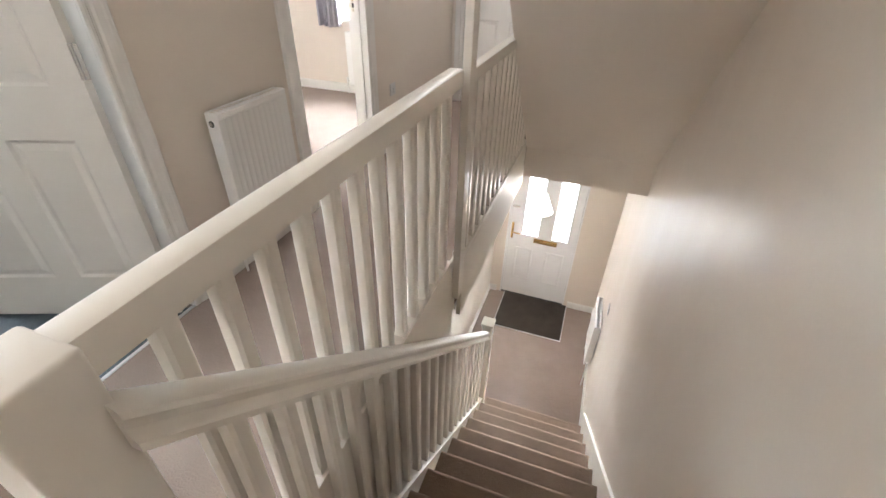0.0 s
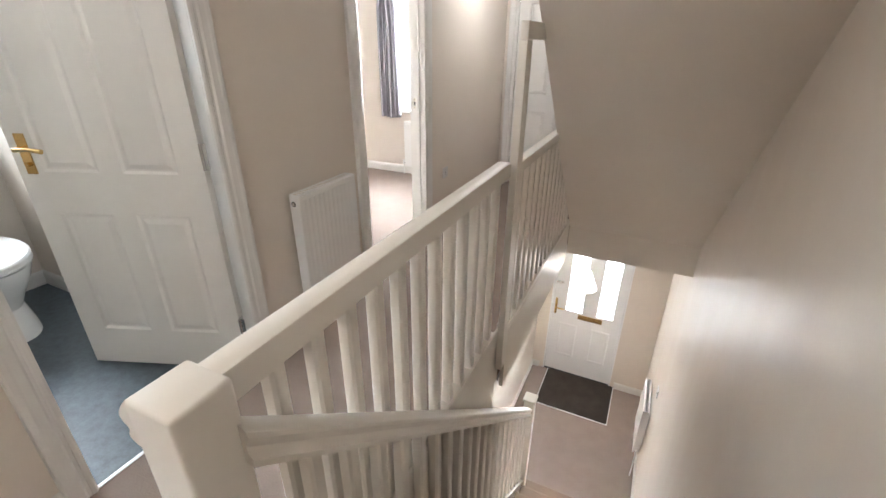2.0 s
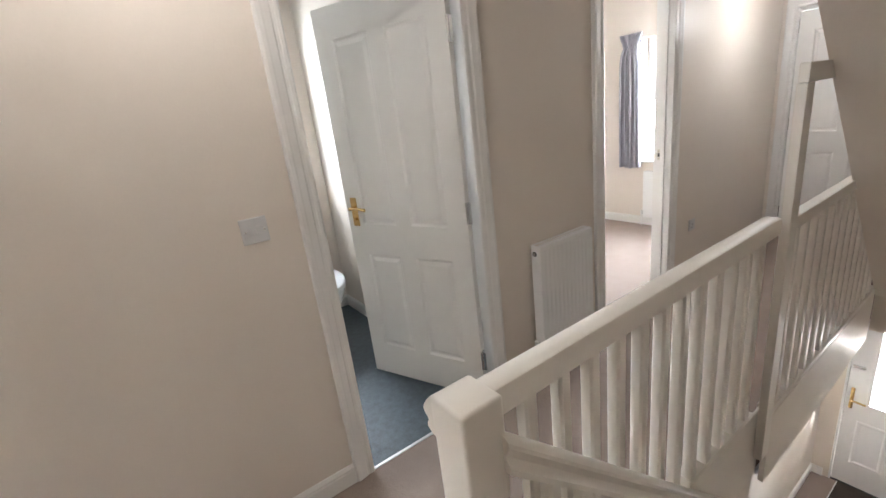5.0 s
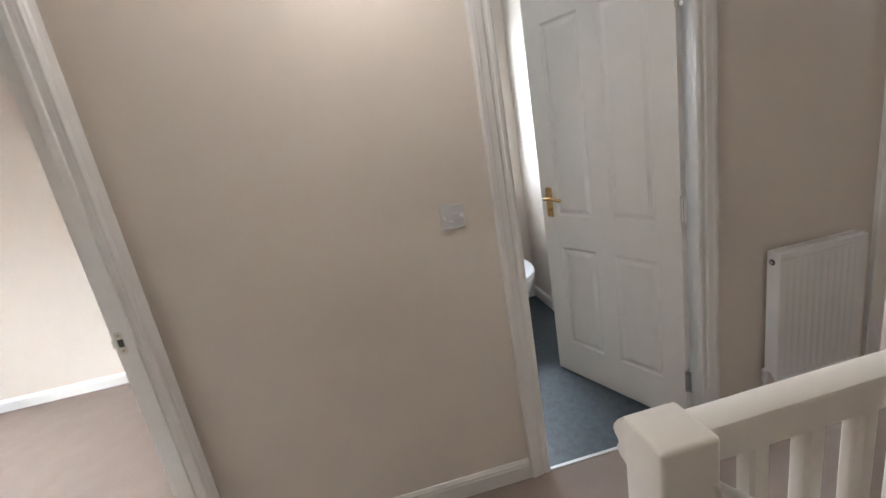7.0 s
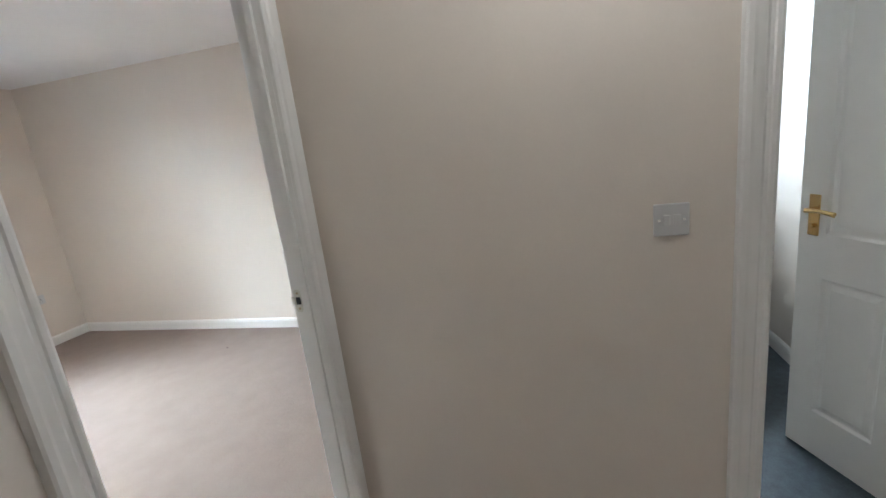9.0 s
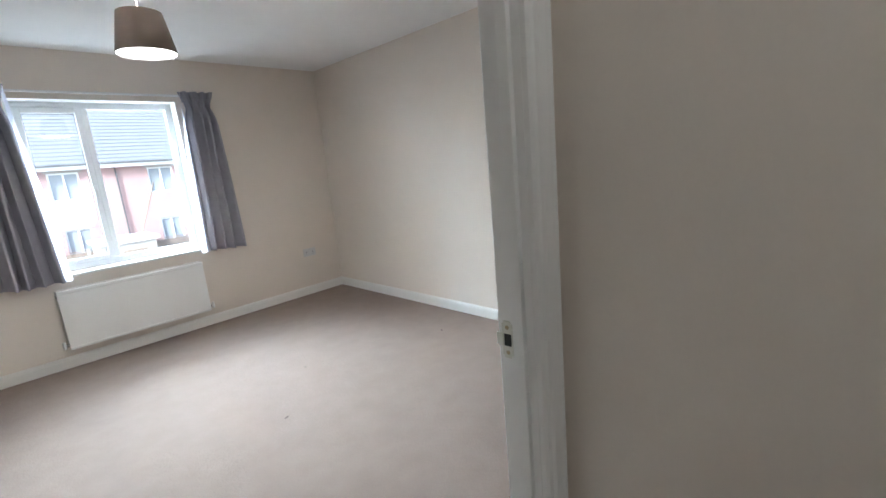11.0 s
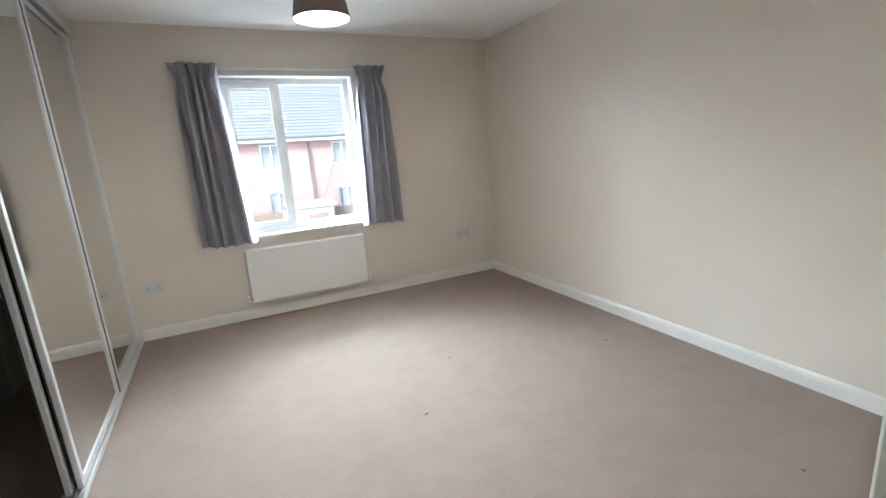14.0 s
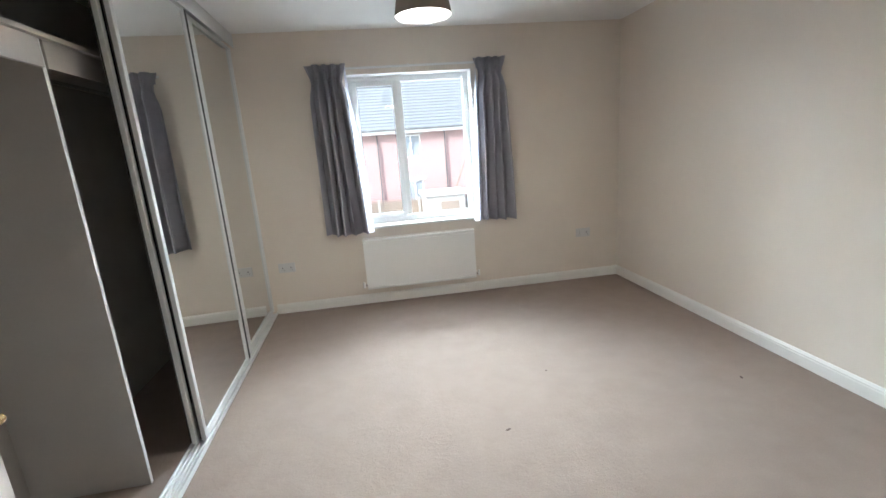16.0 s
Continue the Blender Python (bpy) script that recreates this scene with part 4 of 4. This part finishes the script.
def flush_light(name, place, label, drop=0.0):
    ob = thing(name, place, label, "ceiling light")
    bm = bmesh.new()
    tube(bm, (0, 0, -0.012), (0, 0, 0), 0.06, 24)
    part("base", bm, UPVC, ob)
    bm = bmesh.new()
    tube(bm, (0, 0, -0.07 - drop), (0, 0, -0.012 - drop), 0.018, 16)
    if drop:
        tube(bm, (0, 0, -0.012 - drop), (0, 0, -0.012), 0.004, 8)
    part("lamp_holder", bm, UPVC, ob, "white lamp holder")
    bm = bmesh.new()
    bmesh.ops.create_uvsphere(bm, u_segments=20, v_segments=12, radius=0.045)
    for v in bm.verts:
        v.co.z -= 0.115 + drop
    part("bulb", bm, GLOW, ob, "lit white globe bulb", True).visible_shadow = False
    return ob


flush_light("ceiling_light", (0.09, 0.27, CEILZ), "white ceiling lamp holder with a lit bulb over the landing")
flush_light("ceiling_light", (0.10, 3.9, CEILZ), "white lamp holder on a cord with a lit globe bulb", 0.31)


def pendant(name, place, r0, r1, h, drop, cloth, label, top):
    """A tapered drum shade on a cord: r0 at the top, r1 at the bottom. place: the middle of its lower rim."""
    ob = thing(name, place, label, "pendant light")
    n = 40
    bm = bmesh.new()
    rings = []
    for r, z in ((r0, h), (r1, 0.0), (r1 - 0.003, 0.0), (r0 - 0.003, h)):
        rings.append([bm.verts.new((r * math.cos(2 * math.pi * i / n), r * math.sin(2 * math.pi * i / n), z)) for i in range(n)])
    for k in range(4):
        for i in range(n):
            bm.faces.new((rings[k][i], rings[k][(i + 1) % n], rings[(k + 1) % 4][(i + 1) % n], rings[(k + 1) % 4][i]))
    shade = part("shade", bm, [cloth, SHADEIN], ob, smooth=True)
    for p in shade.data.polygons:
        if n * 2 <= p.index < n * 3:
            p.material_index = 1
    bm = bmesh.new()
    tube(bm, (0, 0, h - 0.02), (0, 0, top - place[2]), 0.003, 8)
    part("cord", bm, UPVC, ob, "thin white cord")
    part("ceiling_rose", tube(bmesh.new(), (0, 0, top - place[2] - 0.02), (0, 0, top - place[2]), 0.035, 20, 0.045), UPVC, ob, "white ceiling rose")
    part("lamp_holder", tube(bmesh.new(), (0, 0, h - 0.07), (0, 0, h - 0.005), 0.017, 16), UPVC, ob, "white lamp holder")
    for k in range(3):
        a = 2 * math.pi * k / 3
        bm = bmesh.new()
        tube(bm, (0.015 * math.cos(a), 0.015 * math.sin(a), h - 0.015), ((r0 - 0.003) * math.cos(a), (r0 - 0.003) * math.sin(a), h - 0.01), 0.0015, 6)
        part("shade_wire", bm, UPVC, ob, "thin wire that carries the shade")
    return ob


lamp = pendant("pendant_light", (-0.315, -2.77, 1.962), 0.096, 0.132, 0.185, 0.2, SHADE, "brown-grey tapered fabric shade, lit, hanging from the bedroom ceiling", CEILZ)
disc = part("diffuser", tube(bmesh.new(), (0, 0, 0.008), (0, 0, 0.011), 0.127, 32), GLOW, lamp, "white glowing diffuser inside the shade")
pendant("hall_pendant_light", (0.81, 4.2, -0.76), 0.05, 0.125, 0.17, 0.2, LITSHADE, "white tapered shade hanging in the entrance hall", -0.27)

# ---- rear bedroom ----
radiator("bedroom_radiator", (-0.85, -4.6, 0.158), 1.02, 0.465, 180, "wide low white radiator under the bedroom window", ribs=False, depth=0.095, floor=False).location.x = 0.156
switch_plate("wall_socket", (0.855, -4.6, 0.425), (0, 1), 0.146, "white double socket low on the bedroom wall", "socket")
switch_plate("wall_socket", (-1.972, -4.6, 0.465), (0, 1), 0.146, "white double socket near the bedroom corner", "socket")
curtain("curtain", -1.205, -0.955, -1.255, -0.93, 2.10, 0.70, -4.50, "short mid-grey pinch-pleated curtain drawn to the side of the bedroom window", 4, folds=4, depth=0.075, edge=1)
curtain("curtain", 0.145, 0.445, 0.09, 0.455, 2.10, 0.688, -4.505, "short mid-grey pinch-pleated curtain drawn back beside the bedroom window", 9, folds=4, depth=0.075, edge=-1)
track = thing("curtain_track", (-0.39, -4.575, 2.075), "slim white curtain track above the bedroom window", "curtain track")
part("rail", boxes(((-0.84, -0.008, -0.008), (0.84, 0.004, 0.010), 0.002)), UPVC, track)
for x in (-0.7, 0.0, 0.7):
    part("bracket", boxes(((x - 0.01, -0.025, -0.004), (x + 0.01, -0.008, 0.018), 0.001)), UPVC, track)
for i, (x, y, a) in enumerate(((-0.54, -2.455, 0.4), (-1.93, -2.575, 1.1), (-1.66, -1.30, 2.0), (-0.93, -2.95, 0.9))):
    bm = bmesh.new()
    bmesh.ops.create_uvsphere(bm, u_segments=10, v_segments=6, radius=1)
    for v in bm.verts:
        v.co = Vector((v.co.x * (0.016 if i < 2 else 0.009), v.co.y * 0.007, v.co.z * 0.0015 + 0.001))
    dent = tagged(mesh_ob("carpet_dent", bm, DENT), "small dark worn dent in the carpet pile", "carpet mark")
    dent.location, dent.rotation_euler.z = (x, y, 0), a

# the fitted wardrobe: sliding mirror doors, tracks, partition, shelf
WX, WY0, WY1 = 0.952, -4.598, -1.30
wardrobe = thing("wardrobe", (WX, -3.0, 0), "fitted wardrobe with mirrored sliding doors in pale metal frames, partly open", "wardrobe")
bot = boxes(((WX, WY0, 0.0), (WX + 0.008, WY1, 0.026), 0.002), ((WX + 0.008, WY0, 0.0), (WX + 0.088, WY1, 0.006)), ((WX + 0.026, WY0, 0.006), (WX + 0.030, WY1, 0.016), 0.001),
            ((WX + 0.044, WY0, 0.006), (WX + 0.048, WY1, 0.020), 0.001), ((WX + 0.066, WY0, 0.006), (WX + 0.070, WY1, 0.016), 0.001), ((WX + 0.084, WY0, 0.0), (WX + 0.092, WY1, 0.018), 0.002))
into(part("floor_track", bot, STEEL, None, "brushed metal floor track"), wardrobe)
into(part("head_track", boxes(((WX, WY0, 2.275), (WX + 0.01, WY1, CEILZ - 0.001), 0.002), ((WX + 0.01, WY0, 2.33), (WX + 0.092, WY1, CEILZ - 0.001), 0.002)), STEEL, None, "brushed metal head track"), wardrobe)
into(part("wall_channel", boxes(((WX + 0.030, WY0, 0.027), (WX + 0.09, WY0 + 0.02, 2.274), 0.002)), STEEL, None, "metal wall channel"), wardrobe)


def mirror_door(y0, y1, x, near=0.030, far=0.030, seal=0.034):
    door = new("sliding_door")
    door.parent = wardrobe
    door.location = (x - WX, y0 + 3.0, 0.024)
    w, h, s = y1 - y0, 2.262, 0.030
    part("mirror", boxes(((0.008, far, s), (0.012, w - near, h - s))), MIRROR, door, "mirror glass")
    part("frame", boxes(((0, 0, 0), (0.022, far, h), 0.003), ((0, w - near, 0), (0.022, w, h), 0.003), ((0.002, far, 0), (0.020, w - near, s + 0.01), 0.003), ((0.002, far, h - s), (0.020, w - near, h), 0.003)), STEEL, door, "slim metal door frame")
    # Third box, seal wide: black strip for the shade in the gap between doors.
    part("seal_and_gap_shade", boxes(((0.022, 0.004, 0.01), (0.030, 0.010, h - 0.01)), ((0.022, w - 0.010, 0.01), (0.030, w - 0.004, h - 0.01)), ((0.004, -seal, 0.01), (0.018, -0.0005, h - 0.01))), RUBBER, door, "dark brush seals, with a black strip for the shade in the door gap")
    return tagged(door, "sliding door with a full-height mirror")


mirror_door(-4.575, -3.690, WX + 0.038, near=0.105, far=0.010, seal=0.002)
mirror_door(-3.60, -2.72, WX + 0.012, seal=0.046)
mirror_door(-3.57, -2.70, WX + 0.050)
into(part("partition", boxes(((1.128, -2.508, 0.0), (1.60, -2.49, 1.86), 0.001)), MELA, None, "pale melamine partition"), wardrobe)
into(part("edge_strip", boxes(((1.1265, -2.5085, 0.0), (1.1278, -2.4895, 1.86))), UPVC, None, "white front edge of the partition"), wardrobe)
into(part("shelf", boxes(((1.10, WY0 + 0.001, 1.861), (1.60, WY1, 1.879), 0.001)), MELA, None, "pale melamine top shelf"), wardrobe)
into(part("shelf_rail", boxes(((1.118, -2.489, 1.76), (1.134, WY1, 1.86), 0.001), ((1.118, WY0 + 0.001, 1.76), (1.134, -2.509, 1.86), 0.001)), MELA, None, "stiffening board under the shelf"), wardrobe)
into(part("hanging_rail", tube(bmesh.new(), (1.34, WY0, 1.78), (1.34, -2.509, 1.78), 0.0125), CHROME, None, "hanging rail", True), wardrobe)
into(part("back_panel", boxes(((1.602, WY0, 0.0), (1.628, WY1, CEILZ - 0.002))), DARKB, None, "dull back of the wardrobe"), wardrobe)
into(part("end_panel", boxes(((WX, WY1, 0.0), (1.60, WY1 + 0.018, CEILZ - 0.002), 0.001)), MELA, None, "pale end panel"), wardrobe)

wardrobe.rotation_euler.z = radians(1.5)

# ---- front bedroom, seen through its doorway ----
radiator("front_bedroom_radiator", (-0.45, 4.62, 0.10), 0.78, 0.50, 0, "white panel radiator under the front bedroom window", ribs=False).location.x = -1.37
curtain("curtain", -1.64, -1.42, -1.64, -1.40, 1.965, 0.64, 4.55, "short mid-grey pinch-pleated curtain beside the front bedroom window", 21, folds=5)
curtain("curtain", -0.58, -0.46, -0.62, -0.46, 1.965, 0.64, 4.55, "short mid-grey pinch-pleated curtain close to the inner wall", 22, folds=2)


# ---- bathroom ----
def ring(bm, cx, cy, z, rx, ry, n=28, back=None):
    """An egg-shaped ring of corners; its back is cut flat at x = back."""
    out = []
    for i in range(n):
        a = 2 * math.pi * i / n
        x, y = cx + rx * math.cos(a), cy + ry * math.sin(a)
        if back is not None and x < back:
            x = back
        out.append(bm.verts.new((x, y, z)))
    return out


def loft(bm, rings, close=True):
    n = len(rings[0])
    for a, b in zip(rings, rings[1:]):
        for i in range(n):
            bm.faces.new((a[i], a[(i + 1) % n], b[(i + 1) % n], b[i]))
    if close:
        bm.faces.new(rings[0])
        bm.faces.new(rings[-1])
    return bm


toilet = thing("toilet", (-2.115, 0.985, 0.002), "white close-coupled toilet with its lid down", "toilet")
bm = bmesh.new()
loft(bm, [ring(bm, 0.38, 0, z, rx, ry, back=b) for z, rx, ry, b in ((0.0, 0.22, 0.125, 0.10), (0.05, 0.21, 0.12, 0.10), (0.16, 0.175, 0.10, 0.12), (0.24, 0.22, 0.135, 0.10), (0.32, 0.285, 0.17, 0.08), (0.375, 0.31, 0.187, 0.08), (0.395, 0.315, 0.19, 0.08))])
part("pan", bm, PORC, toilet, smooth=True)
bm = bmesh.new()
loft(bm, [ring(bm, 0.385, 0, z, rx, ry, back=0.16) for z, rx, ry in ((0.397, 0.305, 0.19), (0.402, 0.315, 0.20), (0.412, 0.318, 0.202), (0.418, 0.315, 0.20))])
part("seat", bm, PORC, toilet, "white seat", True)
bm = bmesh.new()
loft(bm, [ring(bm, 0.385, 0, z, rx, ry, back=0.155) for z, rx, ry in ((0.420, 0.318, 0.202), (0.436, 0.318, 0.202), (0.444, 0.31, 0.195), (0.447, 0.20, 0.12))])
part("lid", bm, PORC, toilet, "white lid", True)
part("cistern", boxes(((0.004, -0.20, 0.40), (0.175, 0.20, 0.735), 0.018)), PORC, toilet)
part("cistern_lid", boxes(((0.0, -0.21, 0.737), (0.185, 0.21, 0.768), 0.012)), PORC, toilet)
bm = tube(bmesh.new(), (0.09, 0.0, 0.768), (0.09, 0.0, 0.776), 0.022, 20)
part("flush_button", bm, CHROME, toilet, "chromed flush button", True)

# ---- outdoors ----
slab("ground", (-400, -400, -2.95), (400, 400, -2.81), GRASS, "ground around the houses", "ground")
slab("pavement_rear", (-12, -18.0, -2.809), (14, -5.0, -2.70), PAVE, "pale paved yard behind the house", "paving")
slab("pavement_front", (-30, 5.5, -2.809), (30, 30, -2.70), PAVE, "pale paved street in front", "paving")


def terrace(place, width, turn, label, seed=1):
    """A two-storey brick terrace with a tiled roof; it faces +y before it is turned."""
    ob = thing("terraced_house", place, label, "house")
    e, ridge, d = 5.05, 10.0, 10.4
    w = width / 2
    bays = []
    x = 0.3 - 3.05 * int((w - 1.0) / 3.05)
    while x < w - 1.0:
        bays.append(x)
        x += 3.05
    holes = []
    for i, x in enumerate(bays):
        holes += [(x - 0.45, x + 0.45, 3.75, 4.75), (x - 0.45, x + 0.35, 1.1, 2.7)]
    ss = sorted({-w, w, *(v for h in holes for v in h[:2])})
    zs = sorted({0, e, *(v for h in holes for v in h[2:])})
    bm = bmesh.new()
    for i in range(len(ss) - 1):
        for k in range(len(zs) - 1):
            cx, cz = (ss[i] + ss[i + 1]) / 2, (zs[k] + zs[k + 1]) / 2
            if not any(h[0] < cx < h[1] and h[2] < cz < h[3] for h in holes):
                box(bm, (ss[i], -0.25, zs[k]), (ss[i + 1], 0, zs[k + 1]))
    box(bm, (-w, -d, 0), (w, -0.25, e))
    part("wall", bm, BRICK, ob, "red brick walls")
    bm = bmesh.new()
    pts = [(0.35, e - 0.05), (-d / 2, ridge), (-d - 0.35, e - 0.05)]
    for a, b in zip(pts, pts[1:]):
        n = 34
        for k in range(n):
            p = (a[0] + (b[0] - a[0]) * k / n, a[1] + (b[1] - a[1]) * k / n)
            q = (a[0] + (b[0] - a[0]) * (k + 1) / n, a[1] + (b[1] - a[1]) * (k + 1) / n)
            up, dn = (p, q) if b[1] > a[1] else (q, p)
            lift = 0.055
            outline = [(up[0], up[1] - 0.02), (up[0], up[1] + lift), (dn[0], dn[1] + 0.012), (dn[0], dn[1] - 0.03)]
            extrude(bm, outline, (-w - 0.2, 0, 0), (w + 0.2, 0, 0), (0, 1, 0), (0, 0, 1))
    part("roof", bm, TILE, ob, "grey interlocking tiled roof")
    part("fascia", boxes(((-w - 0.2, 0.24, e - 0.22), (w + 0.2, 0.27, e - 0.02), 0.004)), UPVC, ob, "white fascia board")
    bm = boxes(((-w - 0.2, 0.28, e - 0.085), (w + 0.2, 0.37, e - 0.035), 0.015))
    part("gutter", bm, DARKPIPE, ob, "dark grey gutter")
    for i, x in enumerate(bays):
        for a, b, z0, z1 in ((x - 0.45, x + 0.45, 3.75, 4.75), (x - 0.45, x + 0.35, 1.1, 2.7)):
            f = 0.06
            fr = part("window", boxes(((a, -0.12, z0), (a + f, -0.05, z1)), ((b - f, -0.12, z0), (b, -0.05, z1)), ((a + f, -0.12, z0), (b - f, -0.05, z0 + f)), ((a + f, -0.12, z1 - f), (b - f, -0.05, z1)), (((a + b) / 2 - 0.03, -0.12, z0 + f), ((a + b) / 2 + 0.03, -0.05, z1 - f))), UPVC, ob, "white framed window")
            part("pane", boxes(((a + f, -0.10, z0 + f), (b - f, -0.09, z1 - f))), WINSKY, fr, "pane with the pale sky reflection put into its colour")
            part("lintel", boxes(((a - 0.1, -0.24, z1), (b + 0.1, 0.012, z1 + 0.14), 0.004)), PAVE, ob, "pale stone lintel")
        part("downpipe", tube(bmesh.new(), (x + 1.5, 0.07, 0.0), (x + 1.5, 0.07, e - 0.1), 0.03, 10), DARKPIPE, ob, "dark grey downpipe")
    ob.rotation_euler.z = radians(turn)
    return ob


# The grey base carries the reflected sky, which the gloss alone gives too weakly.
WINSKY = material("sky_tinted_window_glass", (0.32, 0.35, 0.38), 0.08, vary=0.05, bump=0)
terrace((-2.0, -21.0, -2.705), 26, 0, "red brick terrace with grey tiled roof and white windows")
terrace((2.0, 26.0, -2.705), 30, 180, "red brick terrace across the street")


def garden_fence(place, n, turn, label):
    ob = thing("garden_fence", place, label, "fence")
    rnd = random.Random(3)
    for k in range(n // 12 + 1):
        part("post", boxes(((k * 1.8 - 0.05, -0.05, 0), (k * 1.8 + 0.05, 0.05, 2.0), 0.005)), PAVE, ob, "pale concrete post")
    shared = []
    for _ in range(3):
        bm = boxes(((0, -0.012, 0.05), (0.142, 0.008, 1.90 + rnd.uniform(-0.02, 0.02)), 0.003))
        o = mesh_ob("board", bm, FENCE)
        shared.append(o.data)
        bpy.data.objects.remove(o)
    for i in range(n):
        b = new("board", shared[i % 3])
        b.parent, b.location = ob, (0.055 + (i // 12) * 1.8 + (i % 12) * 0.143, 0.02 * (i % 2), 0)
    part("top_rail", boxes(((0, -0.02, 1.93), (n // 12 * 1.8, 0.03, 1.96), 0.004)), FENCE, ob)
    ob.rotation_euler.z = radians(turn)
    return ob


garden_fence((-9.0, -20.3, -2.70), 108, 0, "weathered timber board fence between the gardens")
shed = thing("garden_store", (-2.7, -19.1, -2.70), "low pale store with a nearly flat white roof", "shed")
part("wall", boxes(((-0.8, -0.85, 0), (0.8, 0.85, 2.2), 0.01)), PAVE, shed, "pale rendered walls")
part("roof", boxes(((-0.9, -0.92, 2.202), (0.92, 0.95, 2.33), 0.01)), UPVC, shed, "flat white roof")
part("door", boxes(((-0.55, 0.851, 0.02), (0.2, 0.875, 1.95), 0.004)), FENCE, shed, "plain board door")
prop = thing("clothes_prop", (-2.62, -20.17, -2.70), "long brown timber prop that leans by the store", "clothes prop")
part("pole", tube(bmesh.new(), (0, 0, 0), (-1.62, 0, 4.15), 0.028, 10), FENCE, prop)
